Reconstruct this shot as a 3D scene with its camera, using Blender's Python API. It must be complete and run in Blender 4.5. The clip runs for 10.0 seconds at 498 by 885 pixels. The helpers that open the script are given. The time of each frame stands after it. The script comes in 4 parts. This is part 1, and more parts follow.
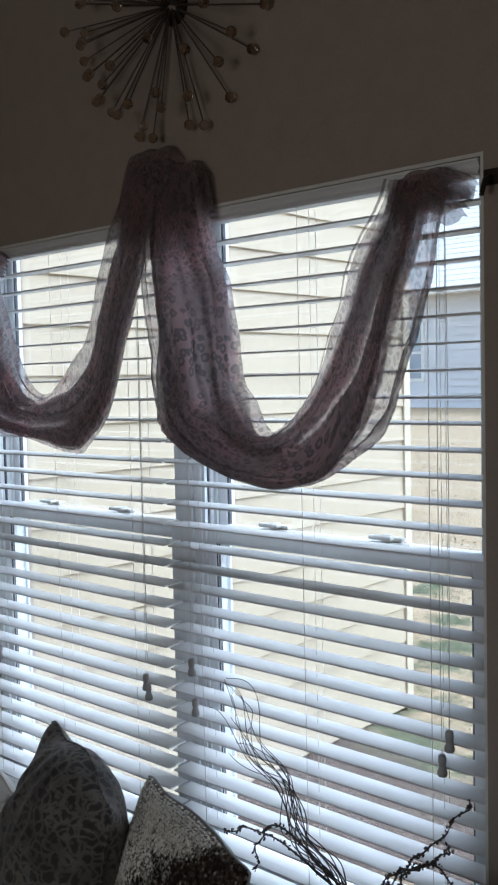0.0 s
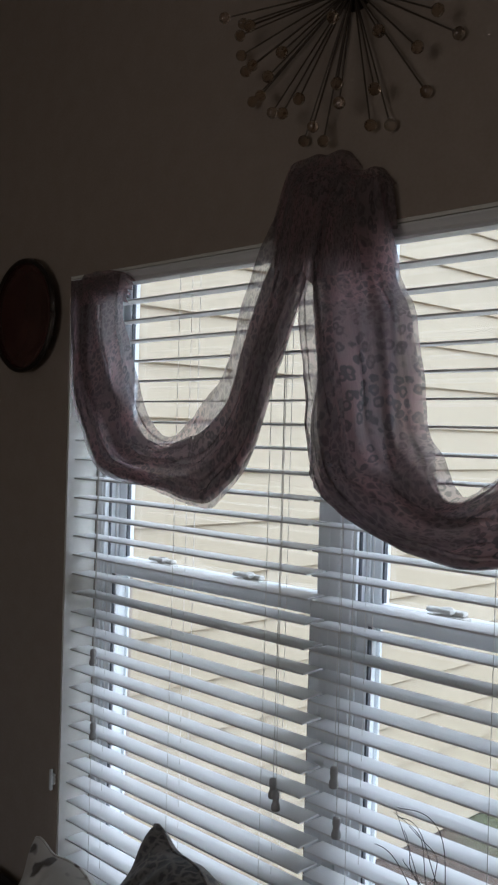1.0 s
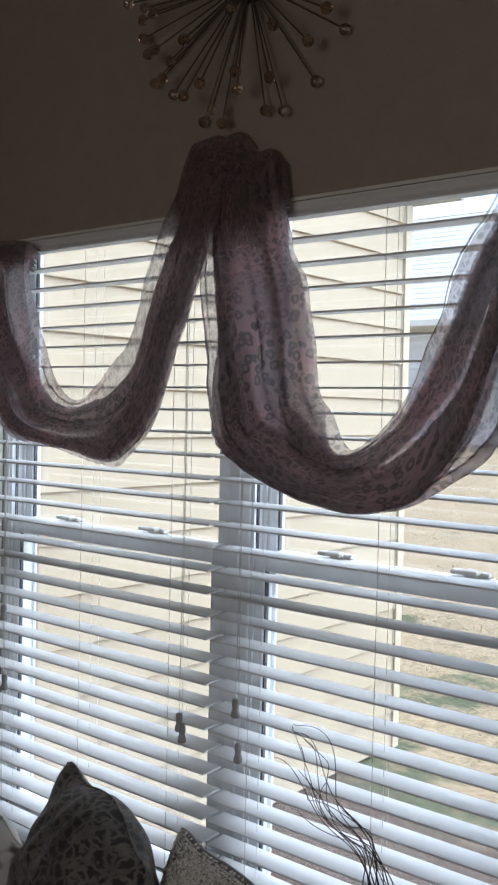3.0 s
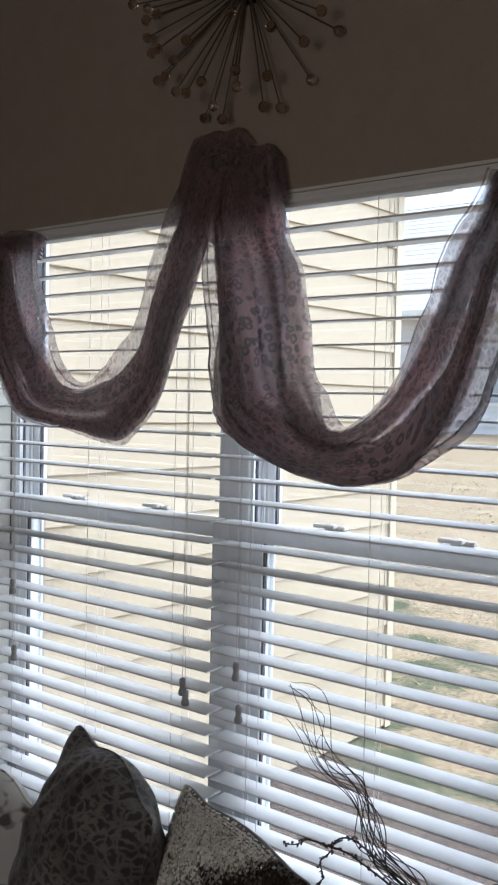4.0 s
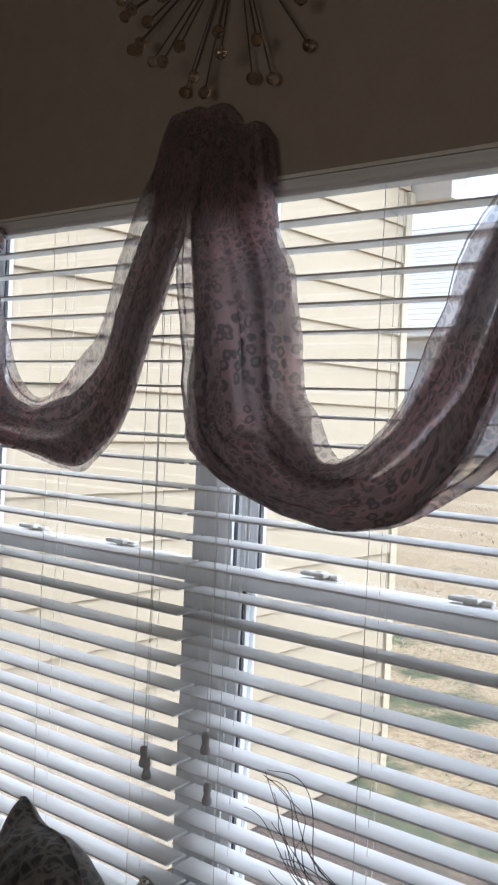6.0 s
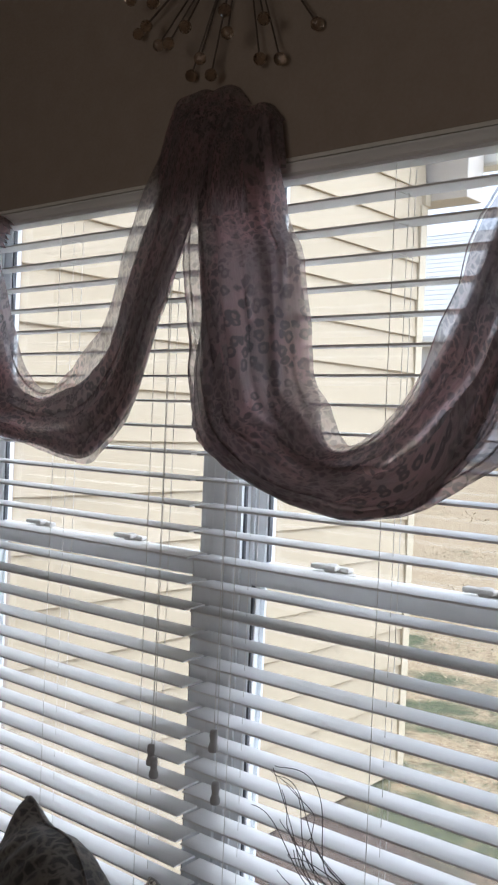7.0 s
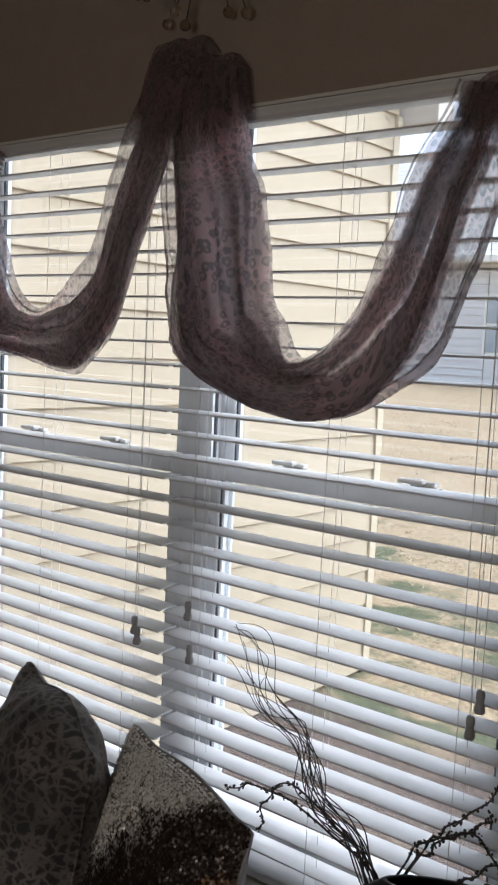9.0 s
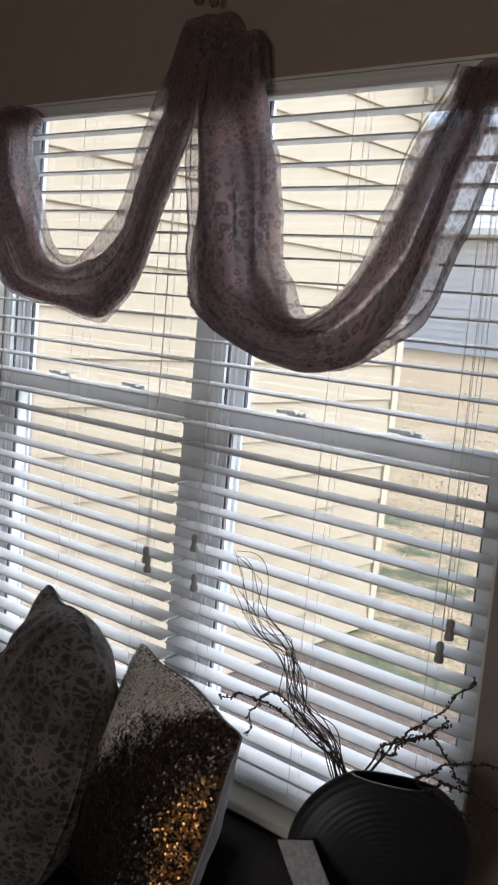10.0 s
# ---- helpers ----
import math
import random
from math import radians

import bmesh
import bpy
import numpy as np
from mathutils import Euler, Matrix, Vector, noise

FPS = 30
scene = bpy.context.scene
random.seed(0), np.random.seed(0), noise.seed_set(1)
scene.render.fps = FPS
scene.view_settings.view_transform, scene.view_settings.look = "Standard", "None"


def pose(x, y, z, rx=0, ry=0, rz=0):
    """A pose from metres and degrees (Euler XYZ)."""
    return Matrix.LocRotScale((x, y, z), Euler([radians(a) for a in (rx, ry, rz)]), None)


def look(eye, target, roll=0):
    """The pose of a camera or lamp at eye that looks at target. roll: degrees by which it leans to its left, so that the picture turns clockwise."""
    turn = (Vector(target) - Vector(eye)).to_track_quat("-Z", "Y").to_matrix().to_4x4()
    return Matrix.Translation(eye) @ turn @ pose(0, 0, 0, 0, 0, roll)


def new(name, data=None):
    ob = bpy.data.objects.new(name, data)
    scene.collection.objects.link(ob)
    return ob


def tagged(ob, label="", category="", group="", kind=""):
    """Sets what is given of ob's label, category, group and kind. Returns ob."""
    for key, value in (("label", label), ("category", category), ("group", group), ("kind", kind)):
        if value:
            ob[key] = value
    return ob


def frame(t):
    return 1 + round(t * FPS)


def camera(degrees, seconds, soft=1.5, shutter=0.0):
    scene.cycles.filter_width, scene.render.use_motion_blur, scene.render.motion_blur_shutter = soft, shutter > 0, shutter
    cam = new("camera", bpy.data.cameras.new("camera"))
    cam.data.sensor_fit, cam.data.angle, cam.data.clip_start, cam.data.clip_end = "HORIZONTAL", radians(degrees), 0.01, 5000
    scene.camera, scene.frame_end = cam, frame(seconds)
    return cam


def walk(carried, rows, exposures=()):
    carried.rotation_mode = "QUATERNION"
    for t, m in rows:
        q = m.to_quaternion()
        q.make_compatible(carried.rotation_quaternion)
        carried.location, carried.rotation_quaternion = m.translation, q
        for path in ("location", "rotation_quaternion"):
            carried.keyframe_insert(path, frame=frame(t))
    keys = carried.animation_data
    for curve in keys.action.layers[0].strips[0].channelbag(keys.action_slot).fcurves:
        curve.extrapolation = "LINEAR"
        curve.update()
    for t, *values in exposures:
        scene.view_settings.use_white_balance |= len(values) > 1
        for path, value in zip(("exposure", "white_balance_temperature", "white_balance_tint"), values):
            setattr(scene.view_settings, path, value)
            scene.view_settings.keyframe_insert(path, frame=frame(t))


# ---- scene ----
cam = camera(29.1, 10.0, soft=2.3)
PATH = [
    (0, (1.465, -1.325, 1.806), (0.124, 0.153, 1.683), -1.3),
    (0.2, (1.394, -1.353, 1.786), (0.072, 0.144, 1.682), 1.0),
    (0.5, (1.31, -1.339, 1.79), (-0.014, 0.157, 1.693), 1.4),
    (0.7, (1.232, -1.31, 1.765), (-0.121, 0.162, 1.741), 1.5),
    (1, (1.123, -1.21, 1.8), (-0.317, 0.178, 1.784), 1.6),
    (1.2, (1.077, -1.197, 1.814), (-0.364, 0.189, 1.781), 2.0),
    (1.5, (1.089, -1.191, 1.8), (-0.335, 0.212, 1.777), 2.4),
    (2, (1.117, -1.186, 1.795), (-0.254, 0.27, 1.775), 1.4),
    (2.5, (1.154, -1.243, 1.79), (-0.147, 0.276, 1.744), 1.3),
    (4, (1.256, -1.412, 1.76), (-0.002, 0.141, 1.673), 1.2),
    (4.5, (1.246, -1.407, 1.757), (-0.018, 0.141, 1.681), 1.3),
    (5, (1.208, -1.356, 1.758), (-0.047, 0.2, 1.686), 1.8),
    (5.5, (1.138, -1.247, 1.78), (-0.114, 0.312, 1.717), 2.3),
    (7, (1.098, -1.135, 1.743), (-0.192, 0.393, 1.705), 2.4),
    (7.5, (1.111, -1.136, 1.739), (-0.173, 0.396, 1.7), 1.6),
    (8, (1.13, -1.142, 1.739), (-0.124, 0.415, 1.67), 2.2),
    (8.3, (1.144, -1.179, 1.751), (-0.086, 0.391, 1.606), 2.7),
    (8.5, (1.171, -1.198, 1.755), (-0.065, 0.362, 1.553), 2.8),
    (8.7, (1.209, -1.23, 1.737), (-0.038, 0.321, 1.537), 2.9),
    (9, (1.265, -1.301, 1.735), (0.018, 0.25, 1.534), 2.7),
    (9.5, (1.347, -1.392, 1.711), (0.087, 0.147, 1.501), 3.6),
    (10, (1.396, -1.405, 1.721), (0.12, 0.111, 1.445), 5.1),
]
EXPOSURES = [(0.0, 1.22, 5080, 6), (1.0, 0.88, 5300, 8), (1.5, 0.98, 5350, 8), (2.5, 1.16, 5350, 8), (4.5, 1.26, 5450, 10), (7.5, 1.12, 5600, 11), (9.5, 1.13, 5650, 11), (10.0, 1.22, 5650, 11)]
walk(cam, [(t, look(eye, target, roll)) for t, eye, target, roll in PATH], EXPOSURES)

# ---- world, sun, exposure ----
world = bpy.data.worlds.new("overcast_sky")
scene.world = world
world.use_nodes = True
wn, wl = world.node_tree.nodes, world.node_tree.links
sky = wn.new("ShaderNodeTexSky")
sky.sky_type = 'NISHITA'
sky.sun_disc = False
sky.sun_elevation = radians(48)
sky.sun_rotation = radians(47)
sky.air_density, sky.dust_density, sky.ozone_density = 1.0, 2.0, 1.0
wn["Background"].inputs["Strength"].default_value = 0.15
cloud = wn.new("ShaderNodeHueSaturation")
cloud.inputs["Saturation"].default_value, cloud.inputs["Value"].default_value = 0.35, 1.15
wl.new(sky.outputs[0], cloud.inputs["Color"])
wl.new(cloud.outputs[0], wn["Background"].inputs["Color"])
sun = new("sun", bpy.data.lights.new("sun", 'SUN'))
sun.data.energy, sun.data.angle, sun.data.color = 1.75, radians(85), (1.0, 0.98, 0.95)
sun.matrix_world = look((4.4, 3.2, 6.5), (0, 0, 0))
back = new("back_window_light", bpy.data.lights.new("back_window_light", 'AREA'))
back.data.shape, back.data.size, back.data.size_y, back.data.energy, back.data.color = 'RECTANGLE', 1.3, 1.2, 5.8, (1.0, 0.82, 0.62)
back.matrix_world = look((0.9, -3.66, 1.5), (0.9, 0, 1.5))


# ---- materials ----
def mat(name):
    m = bpy.data.materials.new(name)
    m.use_nodes = True
    n, l = m.node_tree.nodes, m.node_tree.links
    return m, n, l, n["Principled BSDF"]


def ramp(n, l, fac, stops):
    r = n.new("ShaderNodeValToRGB")
    e = r.color_ramp.elements
    while len(e) < len(stops):
        e.new(0.5)
    for k, (p, c) in enumerate(stops):
        e[k].position, e[k].color = p, (*c, 1)
    l.new(fac, r.inputs[0])
    return r.outputs[0]


def coords(n, l, scale=(1, 1, 1), kind="Object"):
    tc, mp = n.new("ShaderNodeTexCoord"), n.new("ShaderNodeMapping")
    mp.inputs["Scale"].default_value = scale
    l.new(tc.outputs[kind], mp.inputs[0])
    return mp.outputs[0]


def noise_tex(n, l, vec, scale, detail=4, rough=0.55):
    t = n.new("ShaderNodeTexNoise")
    t.inputs["Scale"].default_value, t.inputs["Detail"].default_value, t.inputs["Roughness"].default_value = scale, detail, rough
    l.new(vec, t.inputs["Vector"])
    return t.outputs["Fac"]


def bump(n, l, bs, height, strength, dist=0.002):
    b = n.new("ShaderNodeBump")
    b.inputs["Strength"].default_value, b.inputs["Distance"].default_value = strength, dist
    l.new(height, b.inputs["Height"])
    l.new(b.outputs[0], bs.inputs["Normal"])


def plain(name, a, b, rough=0.6, scale=30, stretch=(1, 1, 1), relief=0.15, metal=0.0, dist=0.002, kind="Object", spec=0.5):
    """Two-tone noise colour with a fine relief and a second, broader stain."""
    m, n, l, bs = mat(name)
    v = coords(n, l, stretch, kind)
    fine, broad = noise_tex(n, l, v, scale), noise_tex(n, l, v, scale * 0.13, 3)
    mix = n.new("ShaderNodeMath")
    mix.operation = 'MULTIPLY_ADD'
    mix.inputs[1].default_value = 0.5
    half = n.new("ShaderNodeMath")
    half.operation = 'MULTIPLY'
    half.inputs[1].default_value = 0.5
    l.new(broad, half.inputs[0])
    l.new(fine, mix.inputs[0])
    l.new(half.outputs[0], mix.inputs[2])
    l.new(ramp(n, l, mix.outputs[0], [(0.3, a), (0.7, b)]), bs.inputs["Base Color"])
    bs.inputs["Roughness"].default_value, bs.inputs["Metallic"].default_value = rough, metal
    bs.inputs["Specular IOR Level"].default_value = spec
    if relief:
        bump(n, l, bs, fine, relief, dist)
    return m


M_WALL = plain("wall_paint", (0.30, 0.245, 0.20), (0.35, 0.29, 0.24), 0.75, 160, relief=0.25)
M_CEIL = plain("ceiling_paint", (0.66, 0.64, 0.60), (0.72, 0.70, 0.66), 0.85, 120, relief=0.3)
M_FLOOR = plain("floor_carpet", (0.20, 0.165, 0.13), (0.30, 0.25, 0.20), 0.95, 220, relief=0.6)
M_REVEAL = plain("reveal_paint", (0.70, 0.68, 0.62), (0.76, 0.74, 0.69), 0.6, 90, relief=0.15)
M_SILL = plain("sill_paint", (0.60, 0.55, 0.46), (0.68, 0.63, 0.54), 0.45, 60, relief=0.1)
M_VINYL = plain("white_vinyl", (0.74, 0.76, 0.78), (0.80, 0.82, 0.83), 0.35, 40, relief=0.05)
M_GASKET = plain("dark_gasket", (0.07, 0.075, 0.085), (0.12, 0.125, 0.14), 0.6, 80)
M_SLAT = plain("blind_slat", (0.73, 0.73, 0.725), (0.78, 0.775, 0.765), 0.42, 26, (1, 9, 9), 0.06)
M_CORD = plain("blind_cord", (0.66, 0.64, 0.60), (0.76, 0.74, 0.70), 0.85, 900, relief=0.3)
M_TASSEL = plain("tassel_plastic", (0.33, 0.32, 0.31), (0.42, 0.41, 0.40), 0.45, 60)
M_SIDING = plain("cream_siding", (0.435, 0.36, 0.25), (0.475, 0.40, 0.285), 0.7, 22, (14, 1, 14), 0.35, dist=0.003)
M_CORNER = plain("cream_trim", (0.50, 0.43, 0.31), (0.56, 0.49, 0.36), 0.6, 25, relief=0.1)
M_TRIM = plain("white_trim", (0.72, 0.70, 0.64), (0.80, 0.78, 0.72), 0.55, 25, relief=0.1)
M_SOFFIT = plain("beige_soffit", (0.50, 0.46, 0.41), (0.56, 0.52, 0.46), 0.7, 20)
M_FARWALL = plain("pale_blue_grey_siding", (0.62, 0.61, 0.60), (0.68, 0.67, 0.66), 0.7, 6)
M_SHINGLE = plain("grey_shingle", (0.60, 0.57, 0.53), (0.70, 0.67, 0.62), 0.9, 9, (1, 4, 4), 0.4, dist=0.01)
M_FARGLASS = plain("far_window_glass", (0.30, 0.33, 0.36), (0.40, 0.43, 0.46), 0.15, 3, relief=0)
M_BRONZE = plain("dark_bronze", (0.03, 0.024, 0.018), (0.065, 0.05, 0.04), 0.35, 90, metal=0.8)
M_ROD = plain("dull_bronze_rod", (0.07, 0.054, 0.042), (0.11, 0.088, 0.07), 0.55, 90, metal=0.3)
M_BENCH = plain("dark_upholstery", (0.020, 0.018, 0.018), (0.045, 0.04, 0.038), 0.9, 300, relief=0.5)
M_VASE = plain("black_vase_glaze", (0.012, 0.013, 0.015), (0.024, 0.025, 0.028), 0.48, 70, relief=0.1)
M_TWIG = plain("dark_twig", (0.025, 0.020, 0.018), (0.06, 0.05, 0.045), 0.8, 240, relief=0.5)
M_WOOD = plain("dark_table_wood", (0.03, 0.02, 0.014), (0.07, 0.048, 0.032), 0.4, 40, (1, 8, 8), 0.2)
M_PLATE = plain("dark_lacquer", (0.035, 0.012, 0.010), (0.07, 0.025, 0.02), 0.25, 12, relief=0.05)
M_BACKCLOTH = plain("grey_velvet", (0.30, 0.29, 0.28), (0.42, 0.41, 0.40), 0.9, 260, relief=0.4)
M_SEQBASE = plain("bronze_mesh_cloth", (0.16, 0.13, 0.10), (0.24, 0.20, 0.16), 0.6, 200)
M_GLITTER = plain("silver_glitter", (0.35, 0.35, 0.36), (0.95, 0.95, 0.95), 0.4, 900, relief=1.0, metal=0.5)
M_CLEAT = plain("clear_plastic", (0.6, 0.6, 0.6), (0.7, 0.7, 0.7), 0.3, 50)


def glass_material(name, rough=0.0):
    m, n, l, bs = mat(name)
    bs.inputs["Transmission Weight"].default_value = 1.0
    bs.inputs["Roughness"].default_value = rough
    bs.inputs["IOR"].default_value = 1.45
    bs.inputs["Base Color"].default_value = (0.97, 0.99, 0.98, 1)
    return m


M_GLASS = glass_material("window_glass")
M_BEAD = glass_material("amber_bead", 0.03)
M_BEAD.node_tree.nodes["Principled BSDF"].inputs["Base Color"].default_value = (0.62, 0.50, 0.38, 1)


def leopard(n, l, vec, scale):
    """Mask of dark rosettes: rings round jittered cells, broken by noise."""
    warp = n.new("ShaderNodeTexNoise")
    warp.inputs["Scale"].default_value = scale * 1.6
    l.new(vec, warp.inputs["Vector"])
    add = n.new("ShaderNodeVectorMath")
    add.operation = 'MULTIPLY_ADD'
    add.inputs[1].default_value = (0.5 / scale,) * 3
    l.new(warp.outputs["Color"], add.inputs[0])
    l.new(vec, add.inputs[2])
    vo = n.new("ShaderNodeTexVoronoi")
    vo.inputs["Scale"].default_value = scale
    vo.inputs["Randomness"].default_value = 0.8
    l.new(add.outputs[0], vo.inputs["Vector"])
    k = (0, 0, 0), (1, 1, 1)
    return ramp(n, l, vo.outputs["Distance"], [(0.16, (0.35,) * 3), (0.24, k[1]), (0.42, k[1]), (0.52, k[0])])


def blotches(n, l, vec, scale):
    """Mask of dark rounded blotches that leave a pale net between them."""
    warp = n.new("ShaderNodeTexNoise")
    warp.inputs["Scale"].default_value = scale * 0.9
    l.new(vec, warp.inputs["Vector"])
    add = n.new("ShaderNodeVectorMath")
    add.operation = 'MULTIPLY_ADD'
    add.inputs[1].default_value = (1.5 / scale,) * 3
    l.new(warp.outputs["Color"], add.inputs[0])
    l.new(vec, add.inputs[2])
    vo = n.new("ShaderNodeTexVoronoi")
    vo.feature = 'DISTANCE_TO_EDGE'
    vo.inputs["Scale"].default_value = scale
    l.new(add.outputs[0], vo.inputs["Vector"])
    thin = n.new("ShaderNodeMath")
    thin.operation = 'MULTIPLY_ADD'
    thin.inputs[1].default_value = -0.09
    l.new(noise_tex(n, l, vec, scale * 0.5, 2), thin.inputs[0])
    l.new(vo.outputs["Distance"], thin.inputs[2])
    return ramp(n, l, thin.outputs[0], [(0.0, (0.0,) * 3), (0.05, (0.2,) * 3), (0.15, (0.85,) * 3), (0.5, (1,) * 3)])


def leopard_cloth(name, ground_a, ground_b, spot, scale, rough=0.75, sparse=False):
    m, n, l, bs = mat(name)
    v = coords(n, l, (1, 1, 1.35))
    mask = ramp(n, l, noise_tex(n, l, v, scale, 2), [(0.57, (0, 0, 0)), (0.61, (1, 1, 1))]) if sparse else blotches(n, l, v, scale)
    base = ramp(n, l, noise_tex(n, l, v, 9), [(0.35, ground_a), (0.65, ground_b)])
    mix = n.new("ShaderNodeMixRGB")
    l.new(mask, mix.inputs[0])
    l.new(base, mix.inputs[1])
    mix.inputs[2].default_value = (*spot, 1)
    l.new(mix.outputs[0], bs.inputs["Base Color"])
    bs.inputs["Roughness"].default_value = rough
    bs.inputs["Sheen Weight"].default_value = 0.3
    bump(n, l, bs, noise_tex(n, l, v, 420), 0.3)
    return m


M_LEOPARD = leopard_cloth("leopard_plush", (0.07, 0.06, 0.048), (0.19, 0.16, 0.13), (0.014, 0.012, 0.012), 40)
M_LEOPARD_PALE = leopard_cloth("pale_leopard_plush", (0.50, 0.46, 0.40), (0.60, 0.56, 0.50), (0.10, 0.08, 0.065), 11, sparse=True)


def sheer_material():
    """Thin voile: partly open weave, with a darker printed rosette pattern and mauve patches."""
    m, n, l, bs = mat("leopard_voile")
    v = coords(n, l, kind="UV")
    rosette, net = leopard(n, l, v, 58), blotches(n, l, v, 70)
    both = n.new("ShaderNodeMixRGB")
    l.new(ramp(n, l, noise_tex(n, l, v, 5, 2), [(0.45, (0, 0, 0)), (0.58, (1, 1, 1))]), both.inputs[0])
    l.new(net, both.inputs[1])
    l.new(rosette, both.inputs[2])
    mask = both.outputs[0]
    tone = ramp(n, l, noise_tex(n, l, v, 7, 3), [(0.34, (0.40, 0.35, 0.345)), (0.48, (0.48, 0.38, 0.378)), (0.60, (0.63, 0.42, 0.42))])
    mix = n.new("ShaderNodeMixRGB")
    l.new(mask, mix.inputs[0])
    l.new(tone, mix.inputs[1])
    mix.inputs[2].default_value = (0.225, 0.19, 0.193, 1)
    dif, tra, clear = n.new("ShaderNodeBsdfDiffuse"), n.new("ShaderNodeBsdfTranslucent"), n.new("ShaderNodeBsdfTransparent")
    l.new(mix.outputs[0], dif.inputs[0])
    l.new(mix.outputs[0], tra.inputs[0])
    cloth, out = n.new("ShaderNodeMixShader"), n.new("ShaderNodeMixShader")
    cloth.inputs[0].default_value = 0.66
    l.new(dif.outputs[0], cloth.inputs[1])
    l.new(tra.outputs[0], cloth.inputs[2])
    weave = noise_tex(n, l, coords(n, l, (1, 6, 1), "UV"), 60, 2)
    cover = n.new("ShaderNodeMath")
    cover.operation = 'MULTIPLY_ADD'
    cover.inputs[1].default_value = 0.22
    spot = n.new("ShaderNodeMath")
    spot.operation = 'MULTIPLY_ADD'
    spot.inputs[1].default_value, spot.inputs[2].default_value = 0.11, 0.46
    l.new(mask, spot.inputs[0])
    l.new(weave, cover.inputs[0])
    l.new(spot.outputs[0], cover.inputs[2])
    l.new(cover.outputs[0], out.inputs[0])
    l.new(clear.outputs[0], out.inputs[1])
    l.new(cloth.outputs[0], out.inputs[2])
    l.new(out.outputs[0], n["Material Output"].inputs[0])
    return m


M_VOILE = sheer_material()


def sequin_material():
    """Two-sided foil discs, brushed over: champagne across the top, its colour lifted for window light, bronze in the
    middle, gold down one edge.
    """
    m, n, l, bs = mat("sequin_foil")
    v = coords(n, l)
    sep = n.new("ShaderNodeSeparateXYZ")
    l.new(v, sep.inputs[0])
    geo = n.new("ShaderNodeNewGeometry")
    patch = noise_tex(n, l, v, 9, 4)

    def math_node(op, a, b):
        q = n.new("ShaderNodeMath")
        q.operation = op
        for k, s in enumerate((a, b)):
            if isinstance(s, float):
                q.inputs[k].default_value = s
            else:
                l.new(s, q.inputs[k])
        return q.outputs[0]

    rand = geo.outputs["Random Per Island"]
    jit = math_node('ADD', math_node('MULTIPLY', patch, 0.28), math_node('MULTIPLY', rand, 0.06))
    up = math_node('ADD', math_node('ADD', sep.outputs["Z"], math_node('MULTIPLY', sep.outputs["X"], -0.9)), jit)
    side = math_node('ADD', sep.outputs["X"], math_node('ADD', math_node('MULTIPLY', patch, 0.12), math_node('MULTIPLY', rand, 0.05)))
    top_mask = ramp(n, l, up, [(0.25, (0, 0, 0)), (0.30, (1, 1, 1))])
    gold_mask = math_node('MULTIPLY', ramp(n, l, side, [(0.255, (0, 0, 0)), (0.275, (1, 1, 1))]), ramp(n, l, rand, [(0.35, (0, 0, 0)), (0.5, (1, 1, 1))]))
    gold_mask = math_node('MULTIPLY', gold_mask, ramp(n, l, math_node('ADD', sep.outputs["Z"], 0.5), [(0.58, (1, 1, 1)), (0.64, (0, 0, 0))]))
    dark = ramp(n, l, rand, [(0.0, (0.05, 0.036, 0.03)), (0.8, (0.085, 0.062, 0.048)), (0.995, (0.30, 0.26, 0.22))])
    m1, m2 = n.new("ShaderNodeMixRGB"), n.new("ShaderNodeMixRGB")
    l.new(dark, m1.inputs[1])
    m1.inputs[2].default_value = (0.90, 0.46, 0.14, 1)
    l.new(gold_mask, m1.inputs[0])
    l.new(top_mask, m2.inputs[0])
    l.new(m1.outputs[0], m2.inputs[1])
    # champagne foil, painted paler to stand in for light on the bent-back top
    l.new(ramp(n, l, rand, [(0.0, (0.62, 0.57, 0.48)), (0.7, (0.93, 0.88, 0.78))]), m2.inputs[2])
    l.new(m2.outputs[0], bs.inputs["Base Color"])
    bs.inputs["Roughness"].default_value = 0.36
    l.new(ramp(n, l, top_mask, [(0.0, (0.75,) * 3), (1.0, (0.15,) * 3)]), bs.inputs["Metallic"])
    return m


M_SEQUIN = sequin_material()


